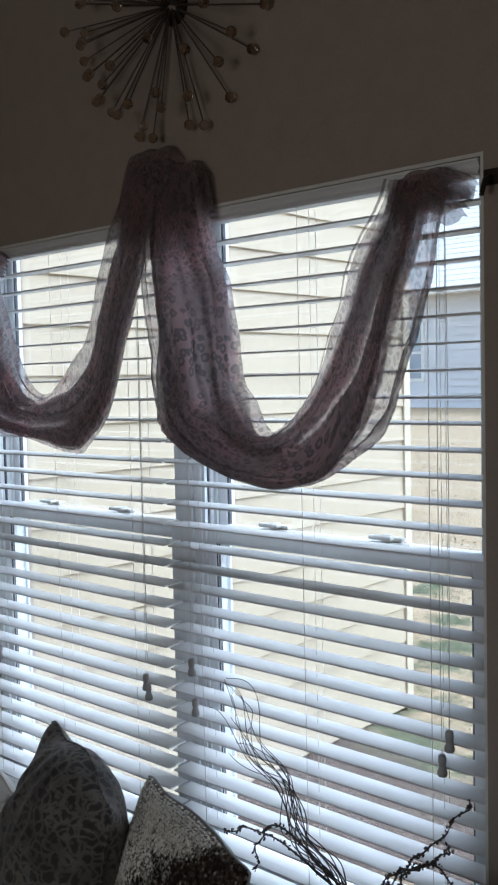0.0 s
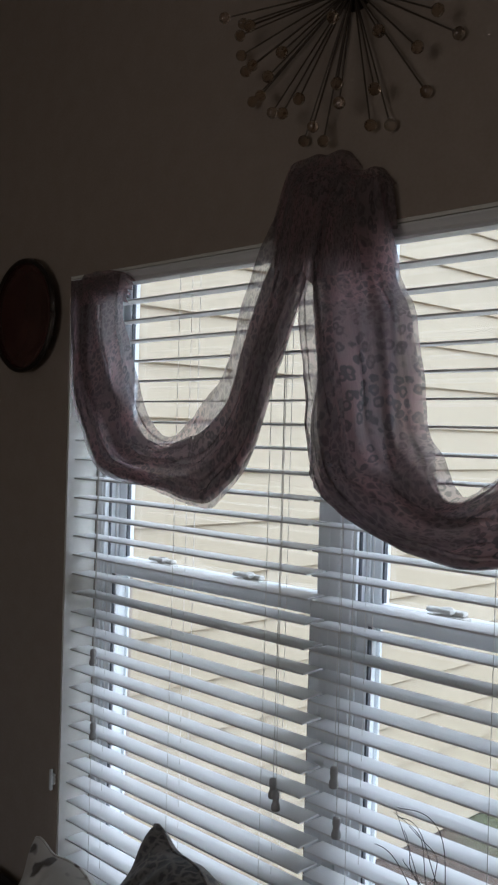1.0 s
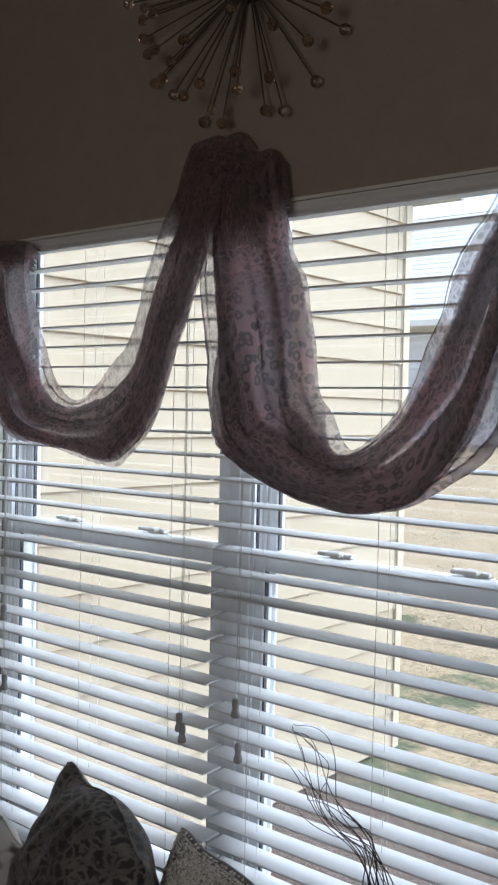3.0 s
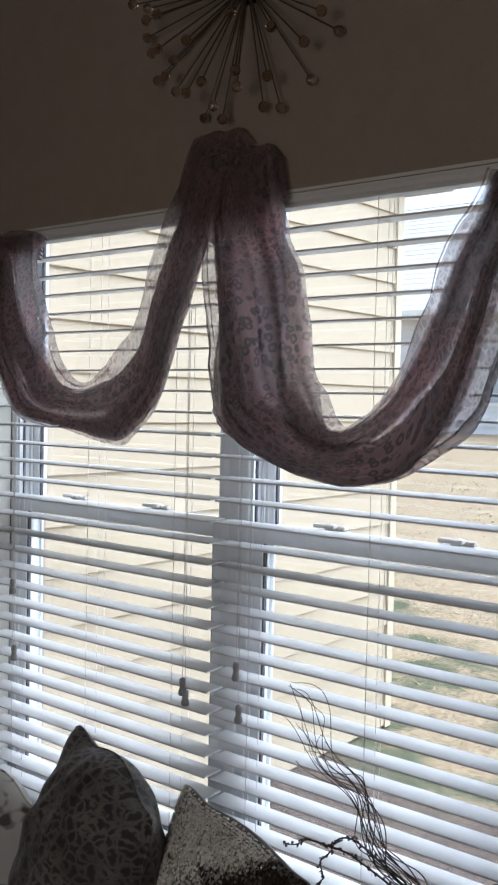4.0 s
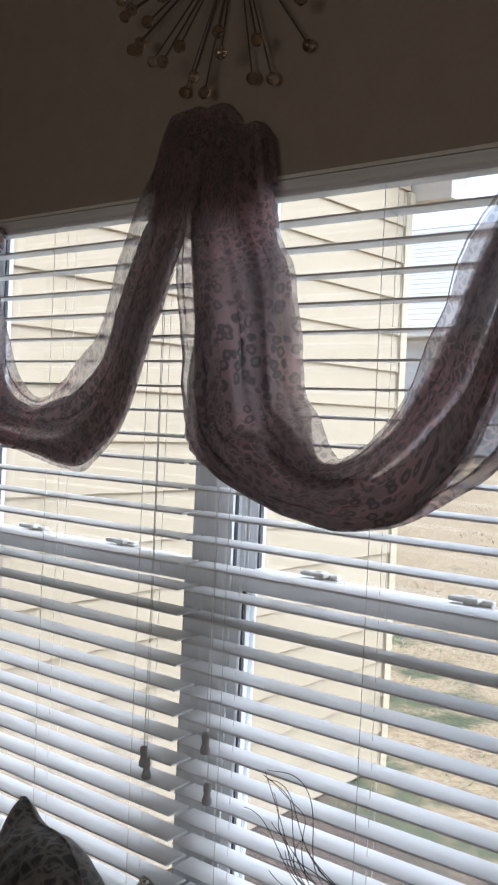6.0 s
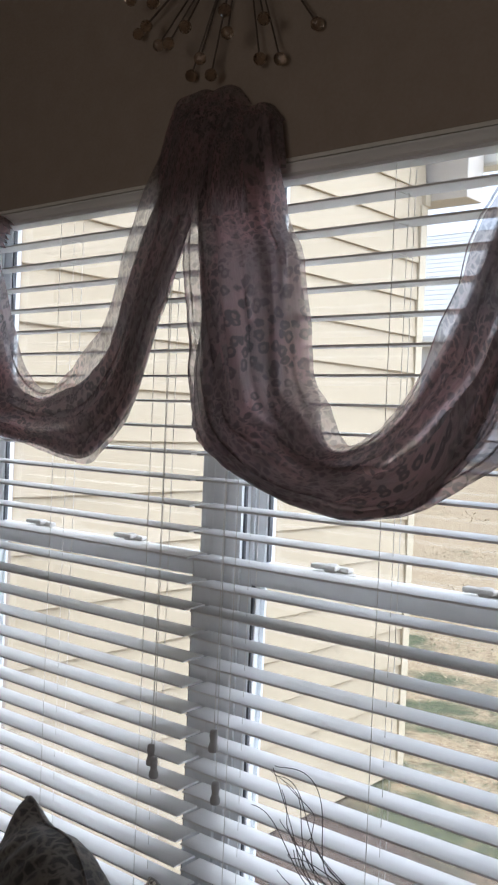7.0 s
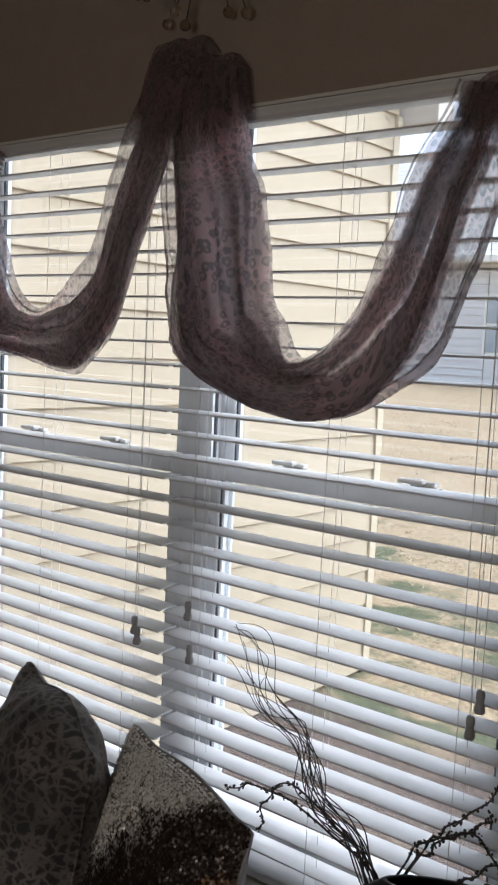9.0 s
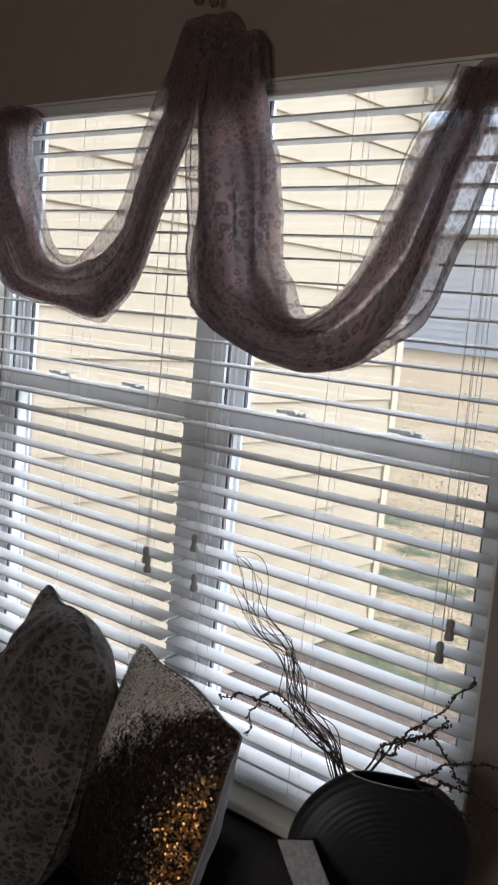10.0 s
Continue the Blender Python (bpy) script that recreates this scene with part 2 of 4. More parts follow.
def ground_material():
    """Dry tan lawn with greener tufts and bare brown soil near the house."""
    m, n, l, bs = mat("lawn_and_soil")
    v = coords(n, l)
    fine, patch, wide = noise_tex(n, l, v, 34, 8, 0.75), noise_tex(n, l, v, 1.5, 4), noise_tex(n, l, v, 0.4, 3)
    dry = ramp(n, l, fine, [(0.35, (0.20, 0.13, 0.075)), (0.5, (0.40, 0.30, 0.18)), (0.68, (0.55, 0.44, 0.28))])
    green = ramp(n, l, fine, [(0.35, (0.05, 0.055, 0.028)), (0.65, (0.17, 0.18, 0.09))])
    soil = ramp(n, l, fine, [(0.35, (0.06, 0.042, 0.032)), (0.65, (0.17, 0.12, 0.09))])
    sep = n.new("ShaderNodeSeparateXYZ")
    l.new(v, sep.inputs[0])
    near = n.new("ShaderNodeMapRange")
    near.inputs["From Min"].default_value, near.inputs["From Max"].default_value = 3.0, 7.5
    near.inputs["To Min"].default_value, near.inputs["To Max"].default_value = 0.07, -0.16
    l.new(sep.outputs["Y"], near.inputs["Value"])
    a1 = n.new("ShaderNodeMath")
    l.new(patch, a1.inputs[0])
    l.new(near.outputs[0], a1.inputs[1])
    mx = n.new("ShaderNodeMixRGB")
    l.new(ramp(n, l, a1.outputs[0], [(0.50, (0, 0, 0)), (0.60, (1, 1, 1))]), mx.inputs[0])
    l.new(dry, mx.inputs[1])
    l.new(green, mx.inputs[2])
    bed = n.new("ShaderNodeMapRange")
    bed.inputs["From Min"].default_value, bed.inputs["From Max"].default_value = 2.2, 3.4
    bed.inputs["To Min"].default_value, bed.inputs["To Max"].default_value = 0.12, -0.3
    l.new(sep.outputs["Y"], bed.inputs["Value"])
    a2 = n.new("ShaderNodeMath")
    l.new(wide, a2.inputs[0])
    l.new(bed.outputs[0], a2.inputs[1])
    mx2 = n.new("ShaderNodeMixRGB")
    l.new(ramp(n, l, a2.outputs[0], [(0.48, (0, 0, 0)), (0.56, (1, 1, 1))]), mx2.inputs[0])
    l.new(mx.outputs[0], mx2.inputs[1])
    l.new(soil, mx2.inputs[2])
    l.new(mx2.outputs[0], bs.inputs["Base Color"])
    bs.inputs["Roughness"].default_value = 0.95
    bump(n, l, bs, fine, 0.7, 0.03)
    return m


M_GROUND = ground_material()


# ---- mesh helpers ----
def link(name, bm, material, parent=None, label="", smooth=False):
    me = bpy.data.meshes.new(name)
    bm.normal_update()
    bm.to_mesh(me)
    bm.free()
    me.materials.append(material)
    if smooth:
        me.polygons.foreach_set("use_smooth", [True] * len(me.polygons))
    ob = new(name, me)
    if parent:
        ob.parent = parent
    if label:
        ob["label"] = label
    return ob


def part(name, bm, material, parent, label="", smooth=False):
    return link(name, bm, material, parent, label, smooth)


def piece(name, mesh, parent, m=None):
    """An object of its own on a shared mesh."""
    ob = new(name, mesh)
    ob.parent = parent
    if m is not None:
        ob.matrix_basis = m
    return ob


def box(x0, x1, y0, y1, z0, z1, bevel=0.0, bm=None):
    own = bm or bmesh.new()
    r = bmesh.ops.create_cube(own, size=1, matrix=Matrix.LocRotScale(((x0 + x1) / 2, (y0 + y1) / 2, (z0 + z1) / 2), None, (x1 - x0, y1 - y0, z1 - z0)))
    if bevel:
        es = list({e for v in r["verts"] for e in v.link_edges})
        bmesh.ops.bevel(own, geom=es, offset=bevel, segments=2, affect='EDGES', profile=0.5)
    return own


def thing(name, label, category, at=(0, 0, 0), group="", kind=""):
    ob = new(name)
    ob.location = at
    ob.empty_display_size = 0.1
    return tagged(ob, label, category, group, kind)


def tube(pts, radius, sides=6, bm=None, taper=1.0):
    """A round tube along points; the radius falls to taper at the end."""
    own = bm or bmesh.new()
    pts = [Vector(p) for p in pts]
    rings = []
    for i, p in enumerate(pts):
        d = (pts[min(i + 1, len(pts) - 1)] - pts[max(i - 1, 0)]).normalized()
        a = d.cross(Vector((0.31, 0.17, 0.94)) if abs(d.z) < 0.9 else Vector((1, 0, 0))).normalized()
        b = d.cross(a)
        r = radius * (1 + (taper - 1) * i / max(1, len(pts) - 1))
        rings.append([own.verts.new(p + r * (math.cos(t) * a + math.sin(t) * b)) for t in [2 * math.pi * k / sides for k in range(sides)]])
    for r0, r1 in zip(rings, rings[1:]):
        for k in range(sides):
            own.faces.new((r0[k], r0[(k + 1) % sides], r1[(k + 1) % sides], r1[k]))
    own.faces.new(rings[0][::-1])
    own.faces.new(rings[-1])
    return own


def lathe(profile, sides=16, bm=None, at=(0, 0, 0)):
    """Turns (radius, height) pairs about z."""
    own = bm or bmesh.new()
    at = Vector(at)
    rings = [[own.verts.new(at + Vector((r * math.cos(2 * math.pi * k / sides), r * math.sin(2 * math.pi * k / sides), h))) for k in range(sides)] for r, h in profile]
    for r0, r1 in zip(rings, rings[1:]):
        for k in range(sides):
            own.faces.new((r0[k], r0[(k + 1) % sides], r1[(k + 1) % sides], r1[k]))
    own.faces.new(rings[0][::-1])
    own.faces.new(rings[-1])
    return own


def spline(ctrl, t):
    """Catmull-Rom through ctrl, t from 0 to 1."""
    n = len(ctrl) - 1
    f = min(max(t, 0.0), 1.0) * n
    i = min(int(f), n - 1)
    f -= i
    p = [Vector(ctrl[min(max(j, 0), n)]) for j in (i - 1, i, i + 1, i + 2)]
    return 0.5 * ((2 * p[1]) + (p[2] - p[0]) * f + (2 * p[0] - 5 * p[1] + 4 * p[2] - p[3]) * f * f + (3 * p[1] - p[0] - 3 * p[2] + p[3]) * f ** 3)


# ---- the room ----
X0, X1, XF, TOP, SILL, REC = -0.728, 0.750, 0.728, 2.146, 0.770, 0.085
HEAD = 2.225


def wall_with_opening():
    bm = bmesh.new()
    for x0, x1, y1, z0, z1 in ((-2.3, X0, 0.2, 0, 3.05), (X1, 2.6, 0.2, 0, 3.05), (X0, X1, REC - 0.004, TOP, 3.05), (X0, X1, 0.2, 0, SILL - 0.024)):
        box(x0, x1, 0, y1, z0, z1, bm=bm)
    box(X0, X1, REC - 0.004, 0.2, HEAD, 3.05, bm=bm)
    box(XF, X1, REC - 0.004, 0.2, SILL - 0.024, HEAD, bm=bm)
    return bm


tagged(link("wall_north", wall_with_opening(), M_WALL), "taupe painted wall round the twin window", "wall", kind="structure")
tagged(link("wall_west", box(-2.42, -2.3, -3.6, 0.2, 0, 3.05), M_WALL), "taupe painted side wall", "wall", kind="structure")
tagged(link("wall_east", box(2.6, 2.72, -3.6, 0.2, 0, 3.05), M_WALL), "taupe painted side wall", "wall", kind="structure")
def wall_behind():
    bm = bmesh.new()
    for x0, x1, z0, z1 in ((-2.42, 0.25, 0, 3.05), (1.55, 2.72, 0, 3.05), (0.25, 1.55, 2.1, 3.05), (0.25, 1.55, 0, 0.9)):
        box(x0, x1, -3.72, -3.6, z0, z1, bm=bm)
    return bm


tagged(link("wall_south", wall_behind(), M_WALL), "taupe painted back wall", "wall", kind="structure")
tagged(link("floor", box(-2.42, 2.72, -3.72, 0.2, -0.1, 0), M_FLOOR), "brown carpeted floor", "floor", kind="structure")
tagged(link("ceiling", box(-2.42, 2.72, -3.72, 0.2, 3.05, 3.15), M_CEIL), "off-white painted ceiling", "ceiling", kind="structure")


def reveal():
    bm = bmesh.new()
    t = 0.006
    box(X0, X0 + t, 0.002, REC - 0.005, SILL, TOP, bm=bm)
    box(X1 - t, X1, 0.002, REC - 0.005, SILL, TOP, bm=bm)
    box(X0 + t, X1 - t, 0.002, REC - 0.005, TOP - t, TOP, bm=bm)
    return bm


tagged(link("window_reveal", reveal(), M_REVEAL), "off-white painted reveal lining the window opening", "trim", kind="structure")
sill = tagged(thing("window_sill", "cream painted window sill with a rounded front edge", "window sill"), kind="structure")
part("stool", box(X0 + 0.001, X1 - 0.001, -0.040, REC + 0.01, SILL - 0.023, SILL, 0.006), M_SILL, sill)


# ---- twin double-hung window ----
def double_hung(name, x0, x1):
    w = tagged(thing(name, "white vinyl double-hung window with two sash locks", "window"), kind="structure")
    z0, z1, mid, f = SILL, HEAD - 0.002, 1.492, 0.022
    ya, yb = REC, REC + 0.085
    bm = bmesh.new()
    box(x0, x0 + f, ya, yb, z0, z1, 0.003, bm)
    box(x1 - f, x1, ya, yb, z0, z1, 0.003, bm)
    box(x0 + f, x1 - f, ya, yb, z1 - f, z1, 0.003, bm)
    box(x0 + f, x1 - f, ya, yb, z0, z0 + 0.025, 0.003, bm)
    for xa, xb in ((x0 + f, x0 + f + 0.009), (x1 - f - 0.009, x1 - f)):
        for y in (ya + 0.003, ya + 0.039, ya + 0.077):
            box(xa, xb, y, y + 0.005, z0 + 0.025, z1 - f, bm=bm)
    part("window_frame", bm, M_VINYL, w)
    bm = bmesh.new()
    for xa, xb in ((x0 + f, x0 + f + 0.004), (x1 - f - 0.004, x1 - f)):
        box(xa, xb, ya + 0.020, ya + 0.025, mid + 0.02, z1 - f, bm=bm)
    part("balance_channel", bm, M_GASKET, w, "dark sash balance channel")
    for nm, y, za, zb, low in (("lower_sash", ya + 0.009, z0 + 0.026, mid + 0.018, True), ("upper_sash", ya + 0.046, mid - 0.018, z1 - f - 0.001, False)):
        s, d, xa, xb = 0.028, 0.029, x0 + f + 0.002, x1 - f - 0.002
        bm = bmesh.new()
        box(xa, xa + s, y, y + d, za, zb, 0.003, bm)
        box(xb - s, xb, y, y + d, za, zb, 0.003, bm)
        box(xa + s, xb - s, y, y + d, zb - 0.036, zb, 0.003, bm)
        box(xa + s, xb - s, y, y + d, za, za + (0.05 if low else 0.034), 0.003, bm)
        sash = part(nm, bm, M_VINYL, w)
        g = bmesh.new()
        for ga, gb, gz0, gz1 in ((xa + s, xa + s + 0.004, za + 0.036, zb - 0.036), (xb - s - 0.004, xb - s, za + 0.036, zb - 0.036)):
            box(ga, gb, y + 0.004, y + 0.012, gz0, gz1, bm=g)
        part("glazing_bead", g, M_GASKET, sash, "dark glazing gasket")
        pane = part("pane", box(xa + s - 0.004, xb - s + 0.004, y + 0.013, y + 0.017, za + 0.02, zb - 0.02), M_GLASS, sash)
        pane.visible_shadow = False
        if low:
            for fx in ((0.30, 0.70) if x0 < -0.1 else (0.285, 0.69)):
                c = xa + (xb - xa) * fx
                lk = box(c - 0.036, c + 0.036, y + 0.002, y + 0.026, zb, zb + 0.006, 0.002)
                lathe([(0.012, 0), (0.012, 0.009), (0.009, 0.012)], 14, lk, (c - 0.004, y + 0.014, zb + 0.006))
                box(c - 0.034, c + 0.014, y - 0.004, y + 0.014, zb + 0.010, zb + 0.018, 0.003, lk)
                box(c - 0.014, c + 0.030, y + 0.010, y + 0.026, zb + 0.0062, zb + 0.015, 0.003, lk)
                part("sash_lock", lk, M_CORD, sash)
    return w


double_hung("window_1", X0 + 0.002, -0.004)
double_hung("window_2", 0.024, XF - 0.002)
mull = box(-0.0035, 0.0235, REC - 0.004, 0.19, SILL, HEAD - 0.002, 0.003)
tagged(link("window_mullion", mull, M_VINYL), "white vinyl mullion joining the two windows", "trim", kind="structure")


# ---- blinds ----
PITCH, FIRST, SY = 0.0432, 2.080, 0.0415


def slat_mesh(length):
    """A faux-wood slat with rounded edges and a faint crown."""
    bm = bmesh.new()
    half = [(-0.025, -0.0011), (-0.025, 0.0011), (-0.0244, 0.0017), (0.0, 0.0021), (0.0244, 0.0017), (0.025, 0.0011), (0.025, -0.0011),
            (0.0244, -0.0017), (0.0, -0.0013), (-0.0244, -0.0017)]
    ends = [[bm.verts.new((x, y, z)) for y, z in half] for x in (-length / 2, length / 2)]
    n = len(half)
    for k in range(n):
        bm.faces.new((ends[0][k], ends[1][k], ends[1][(k + 1) % n], ends[0][(k + 1) % n]))
    bm.faces.new(ends[0])
    bm.faces.new(ends[1][::-1])
    me = bpy.data.meshes.new("slat")
    bm.normal_update()
    bmesh.ops.recalc_face_normals(bm, faces=bm.faces)
    bm.to_mesh(me)
    bm.free()
    me.materials.append(M_SLAT)
    return me


def cord(x, y, z0, z1, r=0.0010, sway=0.0, bm=None):
    return tube([(x + sway * math.sin(math.pi * k / 8), y, z1 + (z0 - z1) * k / 8) for k in range(9)], r, 5, bm)


TASSEL = [(0.0012, 0.0), (0.0042, -0.001), (0.0052, -0.004), (0.0056, -0.011), (0.0046, -0.017), (0.0047, -0.021), (0.0066, -0.028), (0.0068, -0.033), (0.0055, -0.036), (0.002, -0.0365)]


def blind(x0, x1, lift, tilt, seed):
    rnd = random.Random(seed)
    b = thing("window_blind", "white faux-wood blind with open slats in the window recess", "window blind", group="window blinds")
    part("headrail", box(x0, x1, 0.016, 0.050, 2.117, TOP - 0.008, 0.002), M_SLAT, b)
    bm = bmesh.new()
    prof = [(0.005, 2.114), (0.002, 2.118), (0.005, 2.122), (0.007, 2.125), (0.004, 2.131), (0.001, 2.135), (0.001, 2.138), (0.013, 2.138), (0.013, 2.114)]
    ends = [[bm.verts.new((x, y, z)) for y, z in prof] for x in (x0, x1)]
    for k in range(len(prof)):
        j = (k + 1) % len(prof)
        bm.faces.new((ends[0][k], ends[1][k], ends[1][j], ends[0][j]))
    bm.faces.new(ends[0])
    bm.faces.new(ends[1][::-1])
    part("valance", bm, M_SLAT, b, "white moulded valance strip")
    me = slat_mesh(x1 - x0 - 0.006)
    z, count = FIRST, 0
    while z > SILL + 0.045:
        piece("slat", me, b, Matrix.LocRotScale(((x0 + x1) / 2 + rnd.uniform(-0.0012, 0.0012), SY, z), Euler((radians(2.4) + rnd.uniform(-0.008, 0.008), rnd.uniform(-0.0012, 0.0012), 0)), None))
        z -= PITCH
        count += 1
    zb = z + PITCH
    part("bottom_rail", box(x0 + 0.003, x1 - 0.003, SY - 0.026, SY + 0.026, SILL + 0.004, SILL + 0.022, 0.004), M_SLAT, b)
    for fx in (0.135, 0.5, 0.865):
        x = x0 + (x1 - x0) * fx
        bm = bmesh.new()
        for y in (SY - 0.0268, SY + 0.0268):
            cord(x, y, SILL + 0.015, 2.118, 0.0006, bm=bm)
        cord(x + 0.006, SY, SILL + 0.015, 2.118, 0.0005, bm=bm)
        for k in range(count):
            zz = FIRST - k * PITCH - 0.0022
            tube([(x, SY - 0.0268, zz), (x, SY + 0.0268, zz)], 0.0006, 4, bm)
        part("ladder_cord", bm, M_CORD, b)
    for nm, x, zs in (("lift_cord", lift[0], lift[1:]), ("tilt_cord", tilt[0], tilt[1:])):
        apart = -0.012 if x > 0.5 else 0.011
        for k, zt in enumerate(zs):
            c = part(nm, cord(x + apart * k, 0.0045 - 0.003 * k, zt, 2.116, 0.0006, 0.003 * (1 - 2 * k)), M_CORD, b)
            part("tassel", lathe([(1.25 * r, h) for r, h in TASSEL], 12, None, (x + apart * k, 0.0045 - 0.003 * k, zt + 0.002)), M_TASSEL, c, "grey tassel", True)
    return b


blind(X0 + 0.009, 0.005, (-0.052, 1.194, 1.176), (-0.608, 1.322, 1.164), 3)
blind(0.011, X1 - 0.010, (0.680, 1.240, 1.198), (0.088, 1.252, 1.172), 4)


# ---- scarf valance ----
def along(values, u):
    """Value of an even list at u from 0 to 1, eased between its entries."""
    if isinstance(values, (int, float)):
        return values
    f = min(max(u, 0.0), 1.0) * (len(values) - 1)
    k = min(int(f), len(values) - 2)
    g = f - k
    return values[k] + (values[k + 1] - values[k]) * g * g * (3 - 2 * g)


def pleated(pairs, lines, seed, name, parent, front, creases=5, width=0.045, nu=150):
    """One cloth folded to and fro between the two edge curves. Each entry of lines is a fold line, as a share of the way from
    the inner to the outer edge at even steps along the swag; narrow creases open and close between them."""
    inner, outer = [(x, 0, z) for x, z, _, _ in pairs], [(x, 0, z) for _, _, x, z in pairs]
    rnd = random.Random(seed)
    legs = [sorted(rnd.uniform(0.1, 0.9) for _ in range(creases)) for _ in lines[1:]]
    bm = bmesh.new()
    uv = bm.loops.layers.uv.new("UVMap")
    grid, strip = [], []
    for i in range(nu + 1):
        u = i / nu
        a, b = spline(inner, u), spline(outer, u)
        sag = math.sin(math.pi * u)
        fold = []
        for k, f in enumerate(lines):
            f = along(f, u)
            free = min(1.0, 9 * f, 9 * (1 - f))
            fold.append(f + max(0.0, free) * (0.035 * noise.noise((u * 4.0, k * 3.7, seed)) + 0.014 * noise.noise((u * 13.0, k * 3.7, seed))))
        knots = [(fold[0], 1)]
        for k in range(len(fold) - 1):
            way = 1 if fold[k + 1] > fold[k] else -1
            for j, q in enumerate(legs[k]):
                c = fold[k] + (fold[k + 1] - fold[k]) * (q + 0.10 * noise.noise((u * 2.2, j * 5.1 + k, seed + 1)))
                w = width * max(0.02, noise.noise((u * 3.4, j * 7.3 + k * 2.9, seed + 2)) + 0.12)
                knots += [(c + way * w / 2, 4), (c - way * w / 2, 2)]
            knots.append((fold[k + 1], 4))
        vs = [knots[0][0]]
        for (v0, _), (v1, m) in zip(knots, knots[1:]):
            vs += [v0 + (v1 - v0) * (q + 1) / m for q in range(m)]
        row, run, way = [], 0.0, []
        for j, v in enumerate(vs):
            v = min(max(v, 0.0), 1.0)
            run += abs(v - vs[j - 1]) if j else 0.0
            p = a.lerp(b, v)
            ripple = math.sin(run * 21 + 5 * noise.noise((u * 3.0, run * 1.2, seed + 3)))
            p.y = -0.030 - front - 0.007 * j / len(vs) - 0.009 * math.sin(math.pi * v) * (0.3 + sag) - 0.003 * ripple - 0.005 * noise.noise((u * 9.0, run * 5.0, seed + 5))
            p.z += 0.005 * noise.noise((u * 17.0, v * 3.0, 9)) + 0.002 * noise.noise((u * 48.0, v * 9.0, 2))
            p.x += 0.005 * noise.noise((u * 14.0, v * 2.0, 11)) + 0.002 * noise.noise((u * 44.0, v * 9.0, 4))
            row.append(bm.verts.new(p))
            way.append(run * 0.21)
        grid.append(row)
        strip.append(way)
    for i in range(nu):
        for j in range(len(grid[0]) - 1):
            f = bm.faces.new((grid[i][j], grid[i + 1][j], grid[i + 1][j + 1], grid[i][j + 1]))
            for loop, (du, dv) in zip(f.loops, ((0, 0), (1, 0), (1, 1), (0, 1))):
                loop[uv].uv = ((i + du) / nu * 1.15 + seed, strip[i + du][j + dv])
    return part(name, bm, M_VOILE, parent, smooth=True)


def bunch(cx, half, top, bottom, drift, flare, seed, parent, layers=5):
    """Cloth bunched over a bracket: nested pleated wraps of uneven length that run down into the swags."""
    base = None
    ns, nv = 60, 18
    for k in range(layers):
        bm = bmesh.new()
        uv = bm.loops.layers.uv.new("UVMap")
        rows = []
        for j in range(nv + 1):
            v = j / nv
            row = []
            for i in range(ns + 1):
                t = 2 * i / ns - 1
                pleat = 0.6 * math.sin(t * 13 + 4 * noise.noise((t * 1.6, v * 0.7, seed + k)) + k * 1.9)
                low = bottom - (top - bottom) * (0.14 * (k - layers / 2) + 0.22 * noise.noise((t * 1.7, k * 2.0, seed + 5)) + 0.03 * pleat - 0.12 * t ** 4)
                low = min(low, bottom + 0.15 * (top - bottom))
                high = top * (1 - 0.004 * k) - 0.030 * abs(t) ** 3 - 0.012 * (1 + noise.noise((t * 2.4, seed, k * 0.3)))
                over = min(1.0, (1 - v) * 4.0)
                x = cx + half * (1 - 0.05 * k + flare * (1 - v) ** 1.3) * t + drift * (1 - v) ** 1.3 + 0.004 * pleat * (1 - abs(t)) * v
                y = -0.006 - (0.030 + 0.004 * k) * math.sqrt(max(0.0, 1 - t * t * 0.9)) * math.sqrt(over) - 0.005 * pleat * over
                row.append(bm.verts.new((x, y, low + (high - low) * math.sin(v * math.pi / 2) ** 0.9)))
            rows.append(row)
        for j in range(nv):
            for i in range(ns):
                f = bm.faces.new((rows[j][i], rows[j][i + 1], rows[j + 1][i + 1], rows[j + 1][i]))
                for loop, (du, dv) in zip(f.loops, ((0, 0), (1, 0), (1, 1), (0, 1))):
                    loop[uv].uv = ((i + du) / ns * 0.5 + k, (j + dv) / nv * 0.2 + seed)
        ob = part("gather" if k == 0 else "fold", bm, M_VOILE, parent if k == 0 else base, smooth=True)
        base = base or ob


scarf = thing("window_scarf", "sheer mauve leopard-print scarf draped in two swags over the window", "curtain")
LEFT = [(-.478, 2.125, -.668, 2.125), (-.486, 2.06, -.668, 1.995), (-.464, 1.995, -.652, 1.88), (-.425, 1.915, -.607, 1.785), (-.394, 1.833, -.530, 1.710), (-.334, 1.792, -.400, 1.693),
        (-.272, 1.815, -.295, 1.674), (-.216, 1.868, -.186, 1.666), (-.166, 1.925, -.092, 1.750), (-.135, 2.03, -.024, 1.915), (-.082, 2.14, .040, 2.07), (-.030, 2.215, .060, 2.20)]
RIGHT = [(.185, 2.205, .070, 2.205), (.207, 2.105, .016, 2.10), (.225, 2.04, .018, 2.04), (.254, 1.982, .022, 1.975), (.272, 1.895, .033, 1.89), (.285, 1.81, .044, 1.79), (.312, 1.770, .073, 1.708),
         (.342, 1.722, .225, 1.636), (.390, 1.742, .370, 1.618), (.438, 1.793, .480, 1.645), (.478, 1.876, .586, 1.716), (.510, 1.942, .630, 1.81), (.530, 2.005, .664, 1.905), (.574, 2.07, .690, 1.99), (.602, 2.122, .712, 2.10)]
